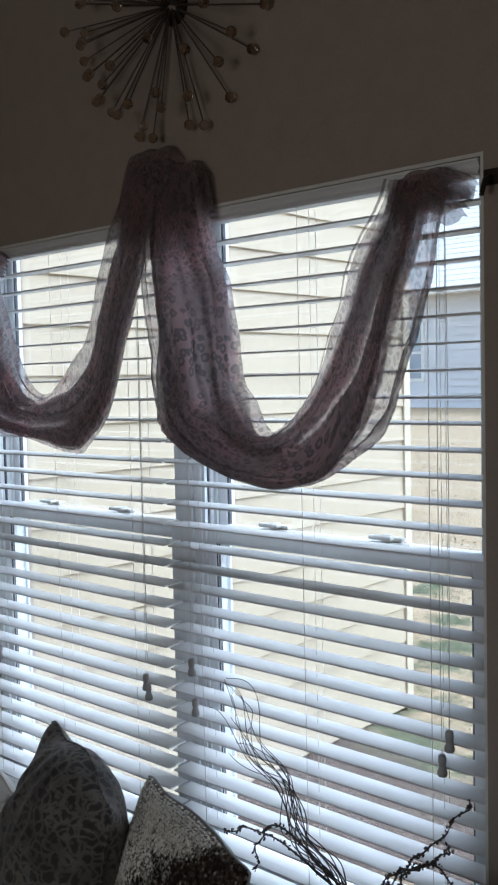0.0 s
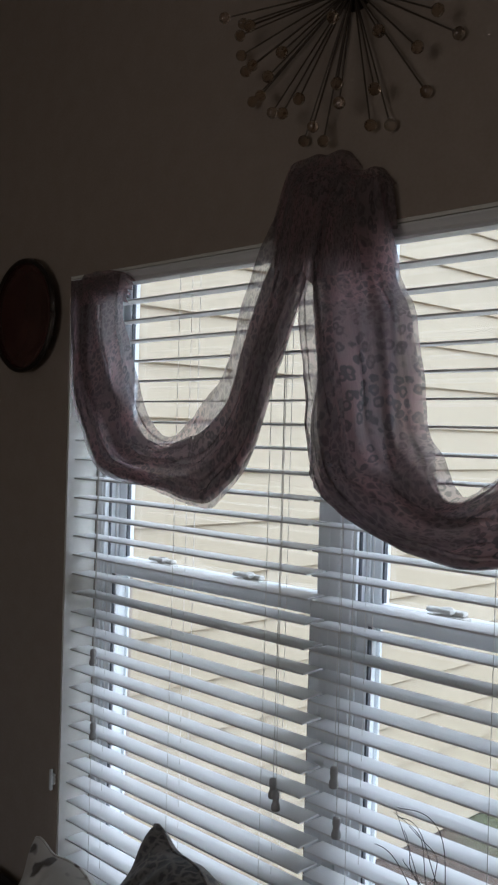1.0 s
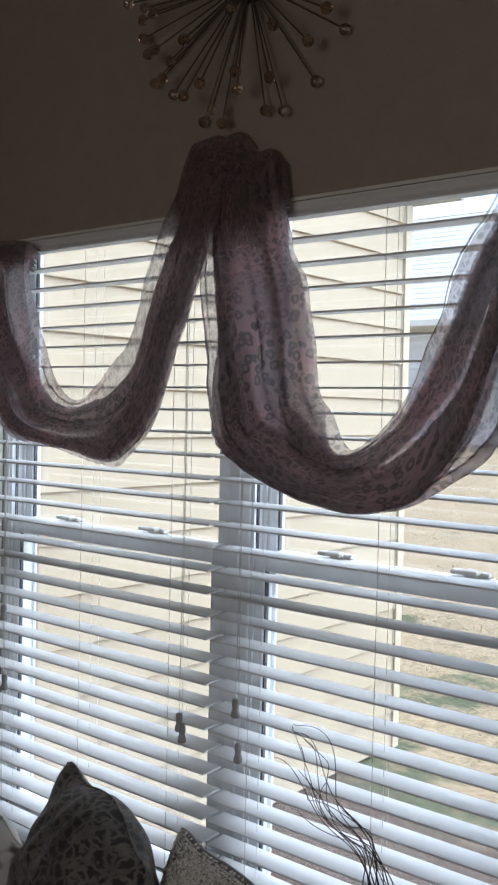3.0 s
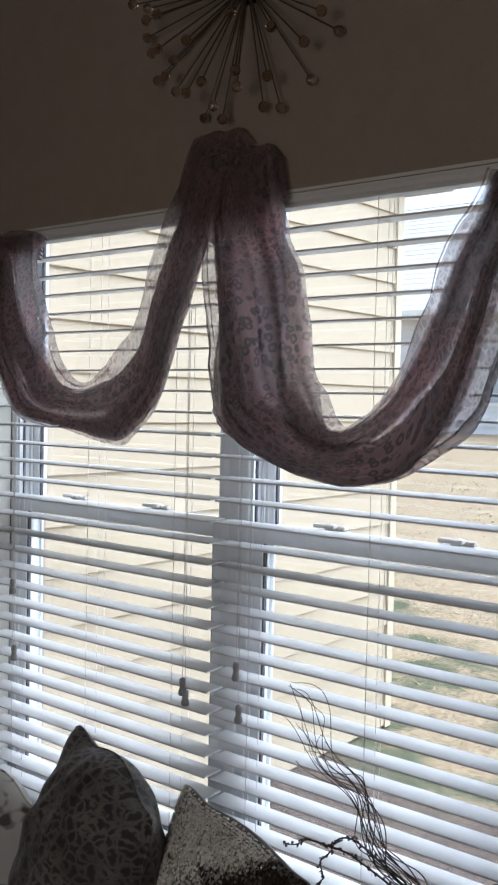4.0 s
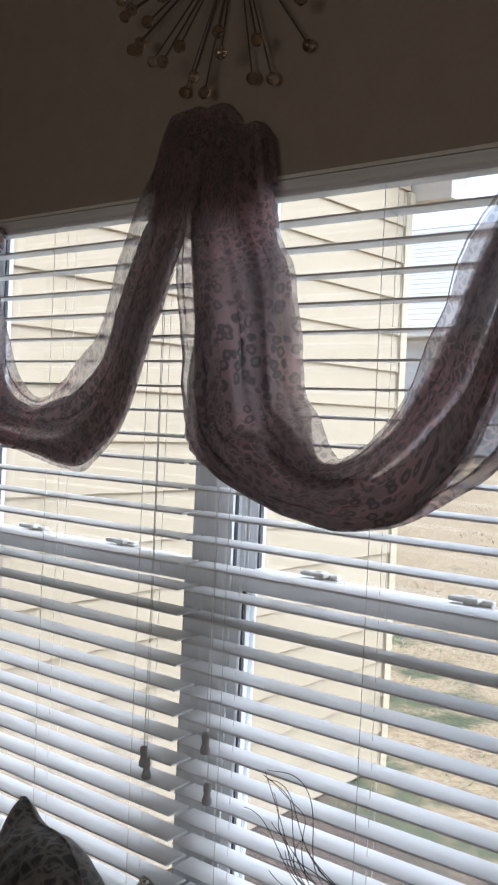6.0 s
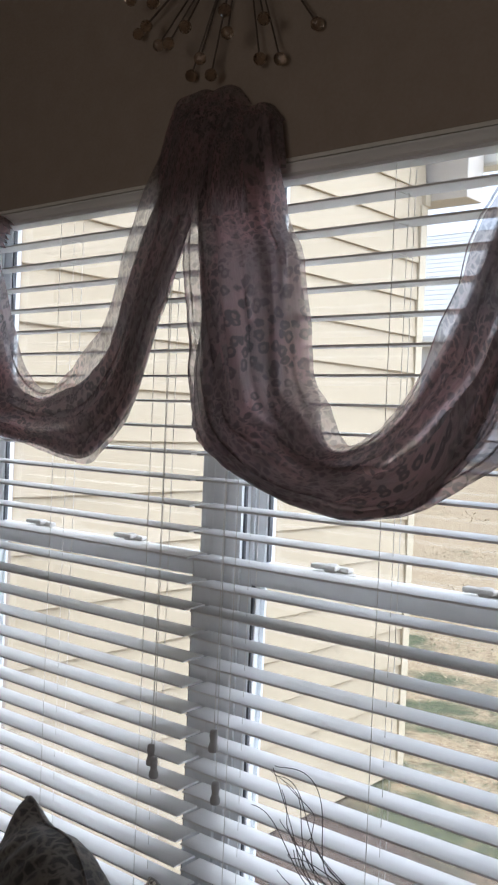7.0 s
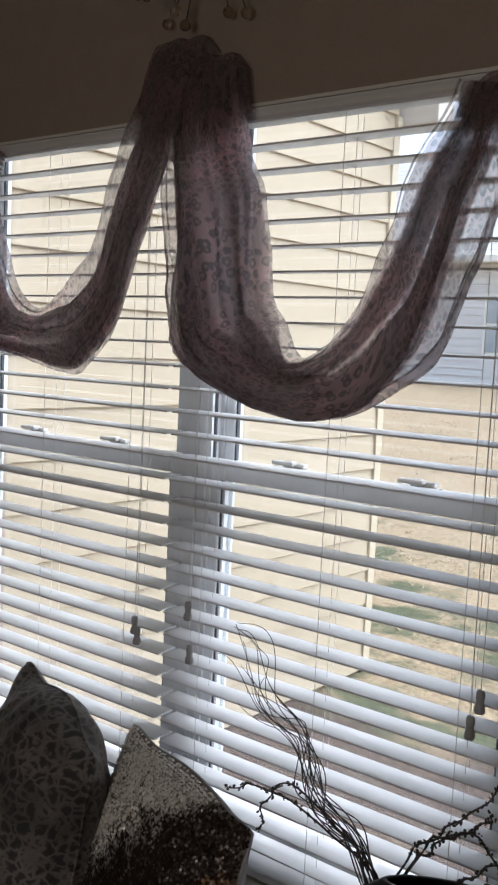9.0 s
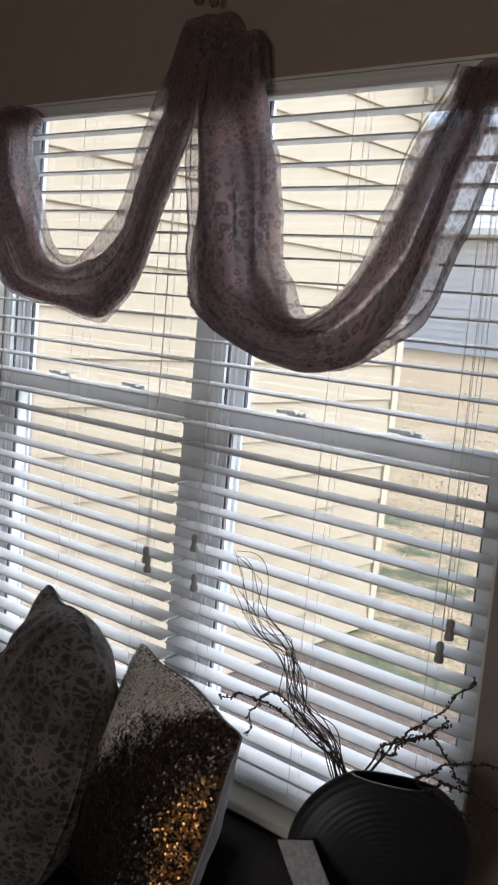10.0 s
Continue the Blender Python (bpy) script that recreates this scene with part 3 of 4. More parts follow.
left_swag = pleated(LEFT, [0.0, (.80, .75, .60, .55, .62, .60, .58), (.42, .38, .20, .20, .30, .34, .38), (.97, .95, .94, .92, .90, .86, .84), (.60, .62, .70, .72, .62, .58, .60), 1.0], 2, "swag", scarf, 0.0, 3, 0.035)
pleated(LEFT, [(.10, .12, .16, .24, .32, .36, .36), (.97, .97, .97, .95, .96, .97, .95), (.40, .35, .30, .50, .60, .66, .70)], 3, "fold", left_swag, 0.005, 2, 0.03)
right_swag = pleated(RIGHT, [0.0, (.31, .30, .30, .34, .48, .40, .42, .43, .46), (.22, .23, .24, .25, .12, .14, .16, .18, .18), (.84, .83, .83, .88, 1.0, .97, .76, .70, .74),
                             (.60, .60, .62, .50, .28, .44, .47, .44, .42), 1.0, (.975, .975, .975, .97, .90, .88, .92, .93, .95)], 5, "swag", scarf, 0.0, 2, 0.035)
pleated(RIGHT, [(.03, .03, .04, .08, .10, .08, .14, .16, .12), (.82, .82, .84, .95, 1.0, .98, .72, .64, .68), (.74, .75, .72, .60, .35, .55, .50, .48, .46)], 8, "fold", right_swag, 0.005, 3, 0.035)
pleated(RIGHT, [(0, 0, 0, 0, .12, .08, .03, .02, .02), (.64, .64, .62, .56, .30, .12, .06, .03, .03)], 14, "fold", right_swag, 0.009, 2, 0.03)
bunch(0.042, 0.080, 2.284, 2.120, -0.034, 0.04, 1, scarf, 7)
bunch(0.116, 0.076, 2.243, 2.105, 0.002, 0.12, 4, scarf, 7)
bunch(-0.574, 0.098, 2.152, 2.085, 0.0, 0.0, 7, scarf, 6)
bunch(0.668, 0.080, 2.140, 2.062, -0.006, 0.0, 9, scarf, 6)


def bracket(x, z):
    b = thing("curtain_bracket", "dark metal scarf bracket fixed to the wall", "bracket", group="scarf brackets")
    part("plate", box(x - 0.012, x + 0.012, -0.004, 0.0, z - 0.012, z + 0.012, 0.001), M_BRONZE, b)
    part("arm", tube([(x, -0.003, z), (x, -0.02, z - 0.006), (x, -0.032, z - 0.03)], 0.004, 8), M_BRONZE, b)
    return b


for bx, bz in ((-0.655, 2.118), (0.068, 2.19), (0.764, 2.105)):
    bracket(bx, bz)

# ---- wall decor ----
def starburst():
    """A half-round burst of thin rods that end in faceted amber glass beads."""
    t = thing("starburst_wall_decor", "dark metal starburst wall ornament with clear amber beads on its rods", "wall decor", (0.095, 0, 2.535))
    part("hub", lathe([(0.036, -0.002), (0.036, 0.006), (0.026, 0.018), (0.012, 0.026)], 20), M_BRONZE, t).rotation_euler = (radians(90), 0, 0)
    rnd = random.Random(12)
    bead = bmesh.new()
    bmesh.ops.create_icosphere(bead, subdivisions=2, radius=0.0102)
    bme = bpy.data.meshes.new("bead")
    bead.to_mesh(bme)
    bead.free()
    bme.materials.append(M_BEAD)
    for ring, (el, n, length) in enumerate(((4, 22, 0.255), (20, 20, 0.235), (38, 15, 0.215), (58, 9, 0.18), (80, 4, 0.15))):
        for k in range(n):
            a = 2 * math.pi * (k + 0.5 * (ring % 2)) / n + rnd.uniform(-0.08, 0.08)
            e = radians(el + rnd.uniform(-4, 4))
            ln = length * rnd.uniform(0.93, 1.05)
            d = Vector((math.cos(e) * math.cos(a), -math.sin(e) * 0.62, math.cos(e) * math.sin(a))).normalized()
            rod = part("rod", tube([d * 0.015 + Vector((0, -0.012, 0)), d * ln * 0.5 + Vector((0, -0.012, 0)), d * (ln - 0.010) + Vector((0, -0.012, 0))], 0.0015, 5), M_ROD, t)
            piece("bead", bme, rod, Matrix.LocRotScale(d * ln + Vector((0, -0.012, 0)), Euler((rnd.uniform(0, 3), rnd.uniform(0, 3), 0)), None))
    return t


starburst()


def wall_plate():
    t = thing("wall_plate", "dark red round plate with a bronze rim on the wall", "wall decor", (-0.884, 0, 2.066))
    d = part("dish", lathe([(0.02, 0.004), (0.085, 0.006), (0.098, 0.014), (0.128, 0.026), (0.128, 0.030), (0.096, 0.020), (0.083, 0.012), (0.01, 0.010)], 48), M_PLATE, t, smooth=True)
    d.rotation_euler = (radians(90), 0, 0)
    bm = bmesh.new()
    n = 48
    tube([(0.129 * math.cos(2 * math.pi * k / n), 0.129 * math.sin(2 * math.pi * k / n), 0.028) for k in range(n + 1)], 0.006, 8, bm)
    r = part("rim", bm, M_BRONZE, t, "dark bronze rim", True)
    r.rotation_euler = (radians(90), 0, 0)
    bm = bmesh.new()
    for k in range(10):
        a = 2 * math.pi * k / 10 + 0.4
        tube([(0.088 * math.cos(a), 0.088 * math.sin(a), 0.014), (0.122 * math.cos(a), 0.122 * math.sin(a), 0.027)], 0.0012, 5, bm)
    part("rays", bm, M_BRONZE, t, "thin metal rays").rotation_euler = (radians(90), 0, 0)
    part("hanger", box(-0.008, 0.008, -0.005, 0.0, 0.10, 0.135), M_BRONZE, t)
    return t


wall_plate()
cleat = thing("cord_cleat", "small clear plastic cord cleat screwed to the wall", "cord cleat", (-0.740, 0, 1.004))
part("base", box(-0.005, 0.005, -0.006, 0, -0.012, 0.012, 0.001), M_CLEAT, cleat)
part("horn", box(-0.004, 0.004, -0.013, -0.006, -0.024, 0.024, 0.002), M_CLEAT, cleat)


# ---- bench and cushions ----
def bench():
    t = thing("upholstered_bench", "low dark upholstered bench standing under the window", "bench", (-0.45, -0.36, 0))
    part("seat", box(-0.95, 0.95, -0.27, 0.31, 0.30, 0.46, 0.03), M_BENCH, t, smooth=True)
    part("base", box(-0.92, 0.92, -0.25, 0.29, 0.09, 0.30, 0.006), M_BENCH, t)
    part("backrest", box(-0.95, 0.95, 0.255, 0.345, 0.455, 0.735, 0.02), M_BENCH, t, smooth=True)
    for x in (-0.85, 0.85):
        for y in (-0.2, 0.24):
            part("leg", lathe([(0.018, 0.0), (0.026, 0.09)], 12, None, (x, y, 0)), M_WOOD, t)
    return t


bench()


def cushion_point(a, b, w, h, d, side, soft=0.0):
    """Point of a stuffed cushion; a and b run from -1 to 1. soft rounds the outline, and the top corners keep small ears."""
    x = a * math.sqrt(1 - soft * b * b / 2)
    z = b * math.sqrt(1 - soft * a * a / 2)
    ear = 1 + soft * (0.29 * math.exp(-((a + 1) ** 2 + (b - 1) ** 2) / 0.060) + 0.14 * math.exp(-((a - 1) ** 2 + (b - 1) ** 2) / 0.035))
    drop = 1 - 0.15 * max(0.0, soft - 0.3) * (max(0.0, a) * max(0.0, b + 0.2)) ** 1.2
    x, z = x * drop, z * drop
    full = max(0.0, (1 - abs(a) ** 2.6) * (1 - abs(b) ** 2.6)) ** 0.55
    return Vector((x * ear * w / 2, side * d / 2 * full, z * ear * h / 2))


def cushion_mesh(w, h, d, seed, side, soft, n=72):
    bm = bmesh.new()
    rows = []
    for j in range(n + 1):
        row = []
        for i in range(n + 1):
            a, b = 2 * i / n - 1, 2 * j / n - 1
            p = cushion_point(a, b, w, h, d, side, soft)
            rim = (1 - abs(a) ** 4) * (1 - abs(b) ** 4)
            p.y += side * rim * (0.010 * noise.noise((a * 2.2, b * 2.2, seed)) + 0.004 * noise.noise((a * 7, b * 7, seed)))
            ray = math.atan2(b, a)
            p.y += side * rim * 0.004 * math.sin(ray * 14 + seed) * min(1.0, (a * a + b * b))
            if soft > 0.6:
                far = math.hypot(a + 1, b - 1)
                p.y += side * rim ** 0.5 * 0.007 * math.exp(-far / 0.9) * math.sin(far * 19 + 2.5 * noise.noise((a * 3, b * 3, seed + 2)))
            row.append(bm.verts.new(p))
        rows.append(row)
    for j in range(n):
        for i in range(n):
            q = (rows[j][i], rows[j][i + 1], rows[j + 1][i + 1], rows[j + 1][i])
            bm.faces.new(q if side < 0 else q[::-1])
    return bm


def cushion(name, label, w, h, d, m, front, back, seed, soft):
    t = thing(name, label, "cushion", group="cushions")
    t.matrix_basis = m
    part("front_cover", cushion_mesh(w, h, d, seed, -1, soft), front, t, smooth=True)
    part("back_cover", cushion_mesh(w, h, d, seed, 1, soft), back, t, smooth=True)
    pts = []
    for k in range(120):
        f = 4 * k / 120
        s, e = int(f), 2 * (f - int(f)) - 1
        a, b = ((e, 1), (1, -e), (-e, -1), (-1, e))[s]
        pts.append(cushion_point(a, b, w, h, d, -1, soft))
    pts.append(pts[0])
    part("piping", tube(pts, 0.0028, 6), back, t, smooth=True)
    return t


def standing(corner, yaw, lean, roll, w, h):
    """Pose of a cushion whose top left corner is at corner: turned by yaw, tipped back by lean, rolled in its plane."""
    r = Euler((radians(-lean), 0, radians(yaw))).to_matrix().to_4x4() @ Matrix.Rotation(radians(roll), 4, 'Y')
    return Matrix.Translation(corner) @ r @ Matrix.Translation((w / 2, 0, -h / 2))


cushion("leopard_cushion", "dark leopard-print plush cushion propped against the window sill", 0.42, 0.58, 0.24,
        standing((-0.292, -0.066, 1.070), -17, 14, 3, 0.42, 0.58), M_LEOPARD, M_LEOPARD, 3, 0.75)
SOFT = 0.42
seq_pose = standing((0.012, -0.050, 1.008), -18, 19, 0, 0.44, 0.45)
seq = cushion("sequin_cushion", "champagne and bronze sequin cushion with a grey velvet back", 0.44, 0.45, 0.15, seq_pose, M_SEQBASE, M_BACKCLOTH, 6, SOFT)
cushion("pale_leopard_cushion", "cream and brown leopard-print cushion on the bench", 0.32, 0.45, 0.16,
        standing((-0.660, -0.095, 0.930), 2, 12, 7, 0.32, 0.45), M_LEOPARD_PALE, M_LEOPARD_PALE, 9, 0.7)


def sequins():
    """Overlapping foil discs in staggered rows over the cushion's front."""
    rnd = random.Random(8)
    w, h = 0.44, 0.45
    bm = bmesh.new()
    n = 120
    for j in range(n):
        for i in range(n):
            a = 2 * (i + 0.5 * (j % 2) + 0.25 + rnd.uniform(-0.22, 0.22)) / n - 1
            b = 2 * (j + 0.5 + rnd.uniform(-0.22, 0.22)) / n - 1
            if abs(a) > 0.992 or abs(b) > 0.992:
                continue
            p = cushion_point(a, b, w, h, 0.15, -1, SOFT)
            e = 0.01
            tx = (cushion_point(a + e, b, w, h, 0.15, -1, SOFT) - p).normalized()
            tz = (cushion_point(a, b + e, w, h, 0.15, -1, SOFT) - p).normalized()
            rim = (1 - abs(a) ** 4) * (1 - abs(b) ** 4)
            ray = math.atan2(b, a)
            p.y -= rim * (0.010 * noise.noise((a * 2.2, b * 2.2, 6)) + 0.004 * noise.noise((a * 7, b * 7, 6)) + 0.004 * math.sin(ray * 14 + 6) * min(1.0, a * a + b * b))
            nor = tz.cross(tx).normalized()
            if nor.y > 0:
                nor = -nor
            loose = 0.34 if (b - 0.9 * a > 0.55 or a > 0.45 or b > 0.72) else 0.10
            tx = (tx + nor * rnd.gauss(0, loose)).normalized()
            tz = (tz + nor * (0.16 + rnd.gauss(0, loose))).normalized()
            c = p + nor * 0.0022
            r = 0.0030
            bm.faces.new([bm.verts.new(c + r * (math.cos(t) * tx + math.sin(t) * tz)) for t in [math.pi * k / 3 for k in range(6)]])
    return bm


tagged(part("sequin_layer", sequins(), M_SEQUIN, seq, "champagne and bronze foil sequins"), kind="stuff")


# ---- vase with twigs ----
VC = Vector((0.730, -0.232, 0.937))
VR, VT = 0.138, 0.046


def vase():
    t = thing("black_vase", "flat round black vase with concentric ribs on a dark side table", "vase", VC)
    t.rotation_euler = Euler((0, radians(6), radians(40)))
    nh, na = 200, 160
    bm = bmesh.new()
    for shell, inset in ((0, 0.0), (1, 0.006)):
        rows = []
        for j in range(nh + 1):
            h = -0.985 + (0.985 + 0.87) * j / nh
            k = math.sqrt(max(0.0, 1 - h * h))
            row = []
            for i in range(na):
                a = 2 * math.pi * i / na
                x, y = VR * k * math.cos(a), VT * k * math.sin(a)
                z = h * VR
                r = math.hypot(x, z)
                rib = 0.0007 * math.sin(2 * math.pi * r / 0.0088) * abs(math.sin(a)) ** 0.5
                n = Vector((math.cos(a) * VT, math.sin(a) * VR, 0)).normalized()
                p = Vector((x, y, z)) + n * ((rib if not shell else 0) - inset)
                row.append(bm.verts.new(p))
            rows.append(row)
        for j in range(nh):
            for i in range(na):
                q = (rows[j][i], rows[j][(i + 1) % na], rows[j + 1][(i + 1) % na], rows[j + 1][i])
                bm.faces.new(q if not shell else q[::-1])
        bm.faces.new(rows[0][::-1] if not shell else rows[0])
        if not shell:
            rim = rows[nh]
        else:
            for i in range(na):
                bm.faces.new((rim[i], rim[(i + 1) % na], rows[nh][(i + 1) % na], rows[nh][i]))
    part("body", bm, M_VASE, t, smooth=True)
    foot = part("foot", lathe([(0.055, -VR - 0.010), (0.055, -VR + 0.004), (0.03, -VR + 0.024)], 32), M_VASE, t)
    foot.matrix_basis = Matrix.Rotation(radians(-6), 4, 'Y')
    return t


vase()
def ribbon():
    """A stiff glitter ribbon loop end, leaning beside the vase."""
    t = thing("glitter_ribbon", "stiff silver glitter ribbon leaning on the side table", "ribbon", (0.652, -0.335, 0.80))
    a, b = Vector((-0.034, 0.0, 0.152)), Vector((0.024, 0.004, 0.176))
    down = Vector((0.150, -0.006, -0.152))
    bm = bmesh.new()
    rows = []
    for k in range(13):
        f = k / 12
        bow = Vector((0, -0.012 * math.sin(math.pi * f), 0))
        rows.append([bm.verts.new(p + f * down + bow + o) for p in (a, b) for o in (Vector((0, 0, 0)), Vector((0, 0.0025, 0)))])
    for r0, r1 in zip(rows, rows[1:]):
        for i, j in ((0, 2), (2, 3), (3, 1), (1, 0)):
            bm.faces.new((r0[i], r0[j], r1[j], r1[i]))
    bm.faces.new([rows[0][i] for i in (0, 1, 3, 2)])
    bm.faces.new([rows[-1][i] for i in (0, 2, 3, 1)])
    bmesh.ops.recalc_face_normals(bm, faces=bm.faces)
    part("strip", bm, M_GLITTER, t)
    return t


ribbon()
table = thing("side_table", "small round dark wooden side table beside the bench", "side table", (0.74, -0.26, 0))
part("tabletop", lathe([(0.17, 0.773), (0.18, 0.778), (0.18, 0.793), (0.175, 0.799)], 40), M_WOOD, table)
part("column", lathe([(0.03, 0.03), (0.022, 0.2), (0.022, 0.5), (0.04, 0.773)], 16), M_WOOD, table)
part("foot", lathe([(0.14, 0.0), (0.14, 0.015), (0.05, 0.035)], 32), M_WOOD, table)


def arrangement():
    rnd = random.Random(21)
    t = thing("dried_twigs", "dark curly willow and budded dried twigs standing in the vase", "dried plant", (0.62, -0.25, 0.99))
    o = Vector((0.62, -0.25, 0.99))
    for k in range(15):
        start = Vector((0.715 + rnd.uniform(-0.014, 0.014), -0.240 + rnd.uniform(-0.012, 0.012), 0.965))
        mid = Vector((0.540, -0.205, 1.125)) + Vector((rnd.uniform(-0.03, 0.03), rnd.uniform(-0.02, 0.02), rnd.uniform(-0.03, 0.03)))
        reach = rnd.choice((1.0, 0.97, 0.9, 0.8, 0.7))
        end = Vector((0.325 + rnd.uniform(-0.015, 0.05), -0.165 + rnd.uniform(-0.02, 0.02), 1.315 + rnd.uniform(-0.05, 0.01)))
        a1, p1, f2, p2 = rnd.uniform(0.6, 1.2), rnd.uniform(-0.6, 0.6), rnd.uniform(3, 6), rnd.uniform(0, 6.28)
        turn = rnd.choice((-1, 1)) * rnd.uniform(16, 28)
        pts = []
        for i in range(111):
            q = reach * i / 110
            p = (1 - q) ** 2 * start + 2 * q * (1 - q) * mid + q * q * end
            g = min(1.0, 2.5 * q) * a1
            w = 0.017 * g * math.sin(2 * math.pi * 3.1 * q + p1 + 2.4) + 0.005 * g * math.sin(2 * math.pi * f2 * q + p2)
            curl = max(0.0, q / reach - 0.62) / 0.38
            p += Vector((0.75, 0.1, 0.65)) * w + 0.017 * curl ** 1.6 * (Vector((math.cos(turn * (q - 0.72 * reach) + p2), 0.4 * math.sin(5 * q + p2), math.sin(turn * (q - 0.72 * reach) + p2))) if curl > 0 else Vector((0, 0, 0)))
            pts.append(p - o)
        part("willow_stem", tube(pts, 0.0013, 5, None, 0.35), M_TWIG, t)
    arms = (((0.745, -0.235, 0.97), (0.665, -0.22, 1.035), (0.555, -0.20, 1.083), (0.485, -0.198, 1.097), (0.44, -0.19, 1.045), (0.425, -0.18, 1.00)),
            ((0.745, -0.235, 0.97), (0.64, -0.21, 1.035), (0.51, -0.19, 1.066), (0.43, -0.18, 1.066), (0.355, -0.17, 1.04)),
            ((0.71, -0.235, 0.98), (0.712, -0.215, 1.065), (0.745, -0.20, 1.122), (0.775, -0.20, 1.165), (0.812, -0.20, 1.222), (0.835, -0.20, 1.272)),
            ((0.715, -0.235, 0.98), (0.725, -0.212, 1.075), (0.74, -0.21, 1.10), (0.757, -0.205, 1.135), (0.79, -0.20, 1.165), (0.80, -0.20, 1.195)),
            ((0.715, -0.235, 0.98), (0.735, -0.212, 1.09), (0.77, -0.21, 1.135), (0.80, -0.20, 1.145), (0.83, -0.20, 1.11), (0.85, -0.20, 1.115)),
            ((0.775, -0.205, 0.99), (0.81, -0.20, 1.06), (0.845, -0.20, 1.085), (0.90, -0.19, 1.08)),
            ((0.775, -0.205, 0.99), (0.805, -0.20, 1.055), (0.85, -0.20, 1.055), (0.89, -0.20, 1.035)),
            ((0.775, -0.205, 0.99), (0.80, -0.20, 1.075), (0.85, -0.19, 1.12), (0.91, -0.18, 1.135)))
    for arm in arms:
        arm = [(x - 0.035 + 0.007 * k, y, z - 0.006 * k) for k, (x, y, z) in enumerate(arm)] if arm[-1][0] > 0.7 else [(x - 0.022 * (1 - k / 6), y, z) for k, (x, y, z) in enumerate(arm)]
        pts = [spline(arm, i / 40) + Vector((0.003 * math.sin(i * 0.9), 0.003 * math.cos(i * 0.7), 0.003 * math.sin(i * 0.6 + 1))) - o for i in range(41)]
        bm = tube(pts, 0.0020, 6, None, 0.5)
        stem = part("twig", bm, M_TWIG, t)
        buds = bmesh.new()
        for i in range(10, 41):
            for _ in range(2):
                q = pts[i] + Vector((rnd.uniform(-1, 1), rnd.uniform(-1, 1), rnd.uniform(-1, 1))) * 0.0035
                bmesh.ops.create_icosphere(buds, subdivisions=1, radius=rnd.uniform(0.0012, 0.0026), matrix=Matrix.LocRotScale(q, Euler((rnd.uniform(0, 3), rnd.uniform(0, 3), 0)), (1, 0.7, 1.6)))
        tagged(part("bud_growth", buds, M_TWIG, stem, "tiny dark dried buds"), kind="stuff")
    return t


arrangement()


# ---- outside: house wing, lawn, neighbouring house ----
WX, WY, LAP = -1.375, 3.08, 0.1815
wing = thing("house_wing", "cream lap-sided house wing with pale corner board and boxed eave", "house", (WX, 0.2, 0))
part("wall", box(-4.0, -0.012, 0.0, WY - 0.2 - 0.01, -0.1, 3.6), M_SIDING, wing)


def lap_board(length):
    """One clapboard along y: thick lower edge, tucked upper edge."""
    bm = bmesh.new()
    prof = [(-0.010, 0.0), (0.014, -0.001), (0.016, 0.002), (0.002, LAP + 0.02), (-0.010, LAP + 0.02)]
    ends = [[bm.verts.new((x, y, z)) for x, z in prof] for y in (0, length)]
    n = len(prof)
    for k in range(n):
        bm.faces.new((ends[0][k], ends[0][(k + 1) % n], ends[1][(k + 1) % n], ends[1][k]))
    bm.faces.new(ends[0][::-1])
    bm.faces.new(ends[1])
    bmesh.ops.recalc_face_normals(bm, faces=bm.faces)
    me = bpy.data.meshes.new("lap_board")
    bm.to_mesh(me)
    bm.free()
    me.materials.append(M_SIDING)
    return me


board = lap_board(WY - 0.2 - 0.02)
for k in range(18):
    piece("lap_board", board, wing, Matrix.Translation((0.0, 0.0, 0.033 + LAP * k)))
bm = box(-0.03, 0.022, WY - 0.2 - 0.06, WY - 0.2, 0.02, 2.86, 0.003)
part("corner_board", bm, M_CORNER, wing)
part("corner_bead", box(-0.03, 0.012, WY - 0.2 + 0.001, WY - 0.2 + 0.014, 0.02, 2.86, 0.002), M_TRIM, wing)
eave = part("cornice_return", box(-0.3, 0.225, WY - 0.19, WY - 0.03, 2.89, 3.55, 0.004), M_SOFFIT, wing, "shaded beige boxed cornice return")
part("bed_moulding", box(-0.02, 0.03, WY - 0.24, WY - 0.191, 2.86, 2.93, 0.004), M_CORNER, eave)
part("gutter", box(-0.3, 0.34, WY + 0.00, WY + 0.12, 3.08, 3.20, 0.02), M_TRIM, wing)


def ground_height(x, y):
    rise = min(max((y - 4.5) / 17.0, 0.0), 1.0)
    return 0.03 + 1.02 * rise * rise * (3 - 2 * rise) + 0.03 * noise.noise((x * 0.35, y * 0.35, 3))


def ground():
    bm = bmesh.new()
    xs = [-900, -300, -100, -50] + [-30 + 1.0 * k for k in range(51)] + [40, 100, 300, 900]
    ys = [-900, -100, -20, -4, 0.1] + [0.6 + 0.5 * k for k in range(60)] + [36, 50, 100, 300, 900]
    rows = []
    for y in ys:
        rows.append([bm.verts.new((x, y, ground_height(x, y) if -30 <= x <= 20 and 0 < y < 36 else (1.05 if y >= 22 else -0.13 if y < 0.2 else 0.1))) for x in xs])
    for r0, r1 in zip(rows, rows[1:]):
        for k in range(len(xs) - 1):
            bm.faces.new((r0[k], r0[k + 1], r1[k + 1], r1[k]))
    return bm


tagged(link("ground", ground(), M_GROUND, smooth=True), "dry tan lawn with green tufts and bare brown soil", "lawn", kind="structure")


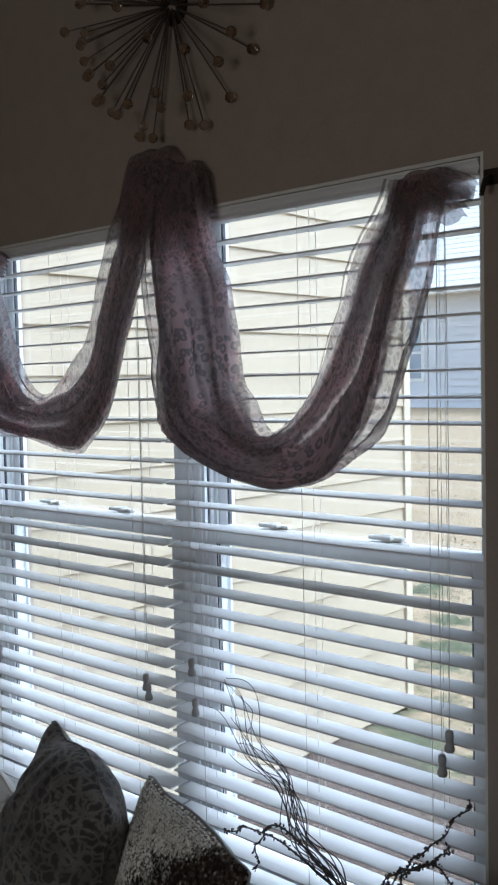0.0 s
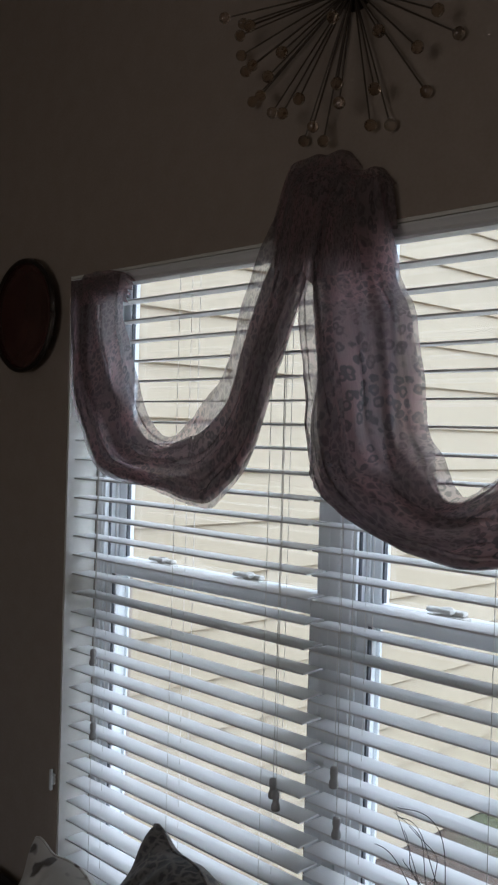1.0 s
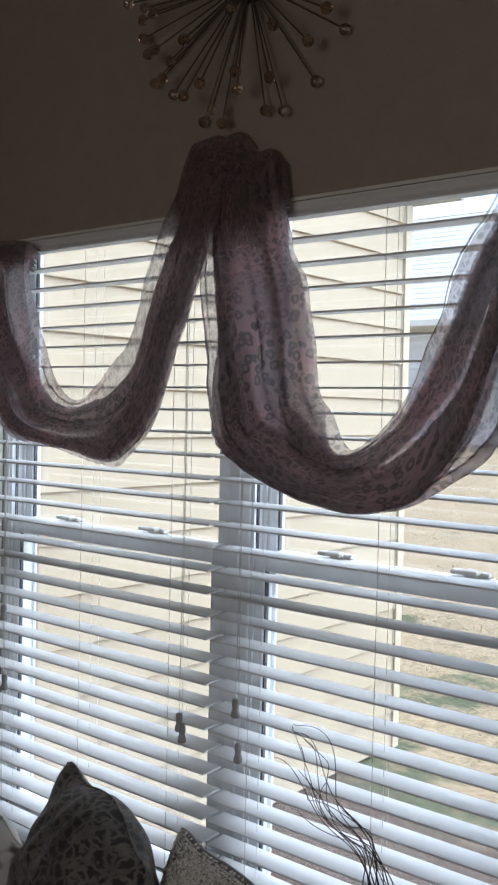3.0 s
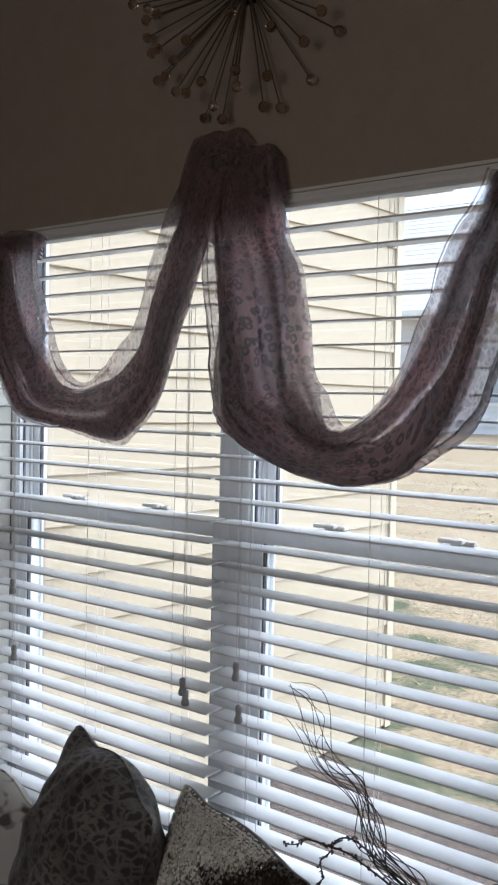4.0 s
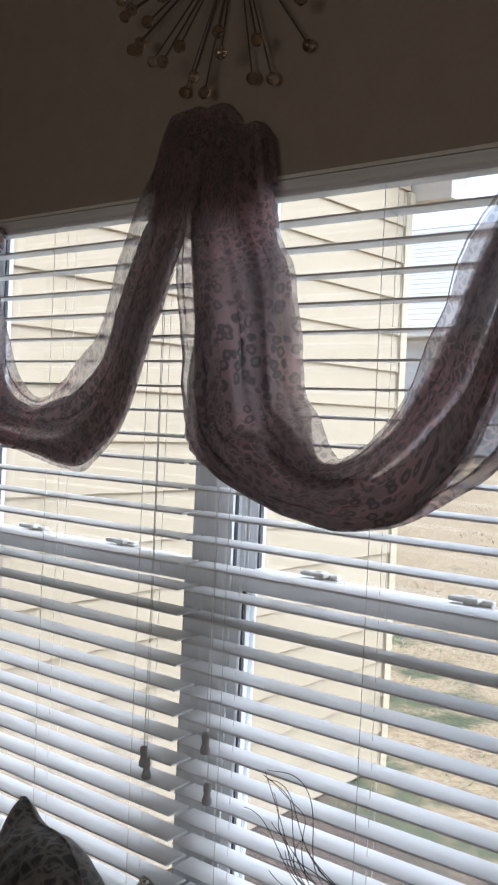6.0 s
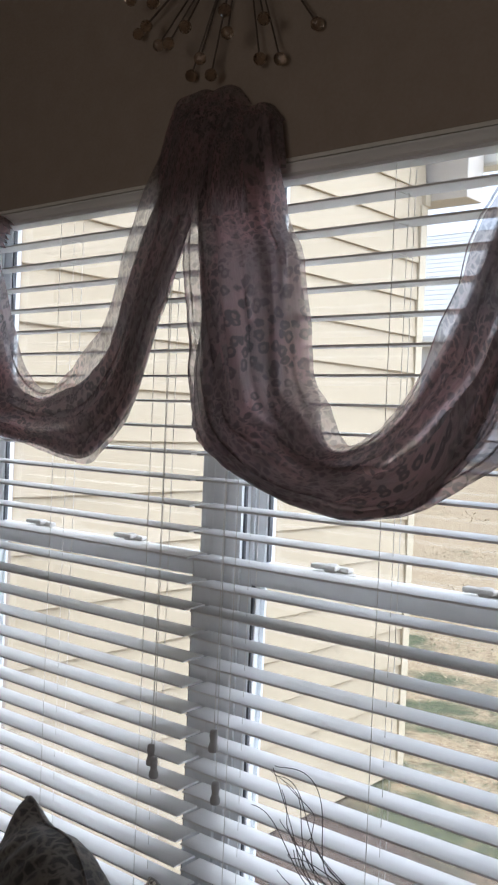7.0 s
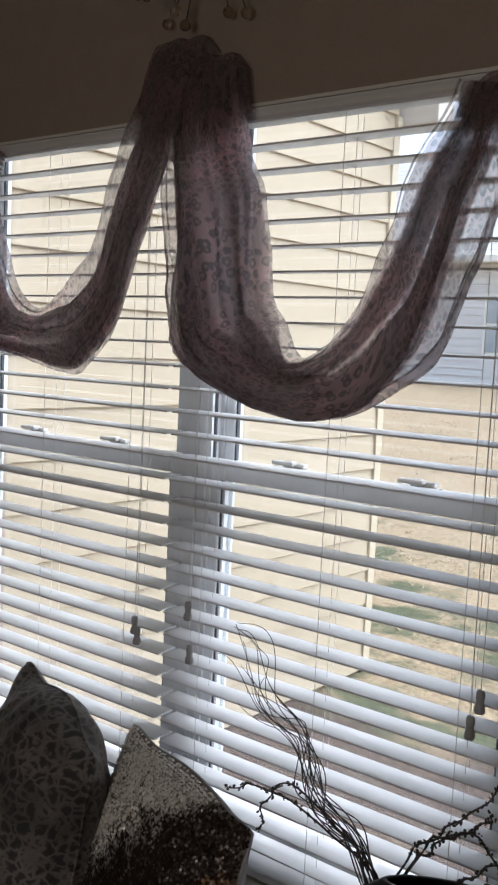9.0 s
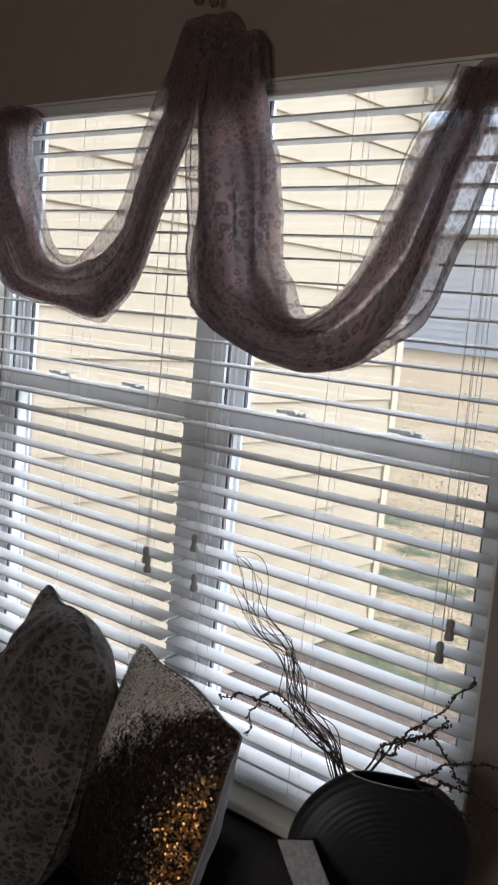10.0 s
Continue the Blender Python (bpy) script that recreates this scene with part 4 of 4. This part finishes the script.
def blades(name, label, count, x0, x1, y0, y1, hgt, a, b, seed):
    rnd = random.Random(seed)
    bm = bmesh.new()
    for _ in range(count):
        x, y = rnd.uniform(x0, x1), rnd.uniform(y0, y1)
        if x < WX + 0.05 and y < WY + 0.05:
            continue
        if noise.noise((x * 1.1, y * 1.1, seed)) < -0.08:
            continue
        z = ground_height(x, y) - 0.01
        w, hh, an = rnd.uniform(0.006, 0.012), hgt * rnd.uniform(0.15, 0.45), rnd.uniform(0, 6.28)
        dx, dy, ln = math.cos(an), math.sin(an), hgt * rnd.uniform(0.7, 1.5)
        lx, ly = -dy * ln, dx * ln
        bm.faces.new([bm.verts.new(q) for q in ((x - w * dx, y - w * dy, z), (x + w * dx, y + w * dy, z), (x + lx, y + ly, z + hh))])
    m = plain(name + "_blade", a, b, 0.8, 3, relief=0)
    return tagged(link(name, bm, m), label, "grass", kind="stuff")


blades("green_grass", "short green grass tufts beside the house", 9000, -3.5, 1.6, 2.6, 7.0, 0.06, (0.07, 0.09, 0.035), (0.18, 0.21, 0.10), 4)
blades("dry_grass", "dry straw-coloured lawn grass", 26000, -8.0, 1.5, 3.6, 14.0, 0.08, (0.36, 0.27, 0.15), (0.58, 0.47, 0.30), 6)


def neighbour():
    y, g, e, r = 21.0, 0.75, 4.15, 7.85
    h = thing("neighbour_house", "pale grey-blue sided house with a grey shingle roof beyond the lawn", "house", (-10, y, 0))
    part("wall", box(-14, 16, 0.0, 9.0, g, e), M_FARWALL, h)
    bm = bmesh.new()
    k = 0
    z = g + 0.1
    while z < e - 0.1:
        q = [bm.verts.new(p) for p in ((-14, -0.004, z + 0.19), (16, -0.004, z + 0.19), (16, -0.035, z), (-14, -0.035, z), (16, 0.0, z), (-14, 0.0, z))]
        bm.faces.new((q[0], q[1], q[2], q[3]))
        bm.faces.new((q[3], q[2], q[4], q[5]))
        z += 0.19
    tagged(part("siding", bm, M_FARWALL, h), kind="stuff")
    bm = bmesh.new()
    n = 22
    for k in range(n):
        t0, t1 = k / n, (k + 1) / n
        ya, yb, za, zb = -0.6 + 5.0 * t0, -0.6 + 5.0 * t1, e + (r - e) * t0, e + (r - e) * t1
        q = [bm.verts.new(p) for p in ((-14.6, ya, za + 0.012), (16.6, ya, za + 0.012), (16.6, yb, zb), (-14.6, yb, zb), (16.6, ya, za - 0.002), (-14.6, ya, za - 0.002))]
        bm.faces.new((q[0], q[1], q[2], q[3]))
        bm.faces.new((q[5], q[4], q[1], q[0]))
    q = [bm.verts.new(p) for p in ((-14.6, 4.4, r + 0.02), (16.6, 4.4, r + 0.02), (16.6, 9.6, e), (-14.6, 9.6, e))]
    bm.faces.new(q)
    part("roof", bm, M_SHINGLE, h)
    part("gutter", box(-14.6, 16.6, -0.72, -0.58, e - 0.16, e + 0.02, 0.02), M_TRIM, h)
    part("soffit", box(-14.6, 16.6, -0.58, 0.0, e - 0.14, e - 0.10), M_TRIM, h)
    for x in (-2.9, 1.2, 6.0):
        w = part("window", box(x - 0.55, x + 0.55, -0.06, -0.005, 1.75, 3.3), M_TRIM, h)
        part("pane", box(x - 0.46, x + 0.46, -0.075, -0.061, 1.84, 2.49), M_FARGLASS, w)
        part("pane", box(x - 0.46, x + 0.46, -0.075, -0.061, 2.56, 3.21), M_FARGLASS, w)
    return h


neighbour()
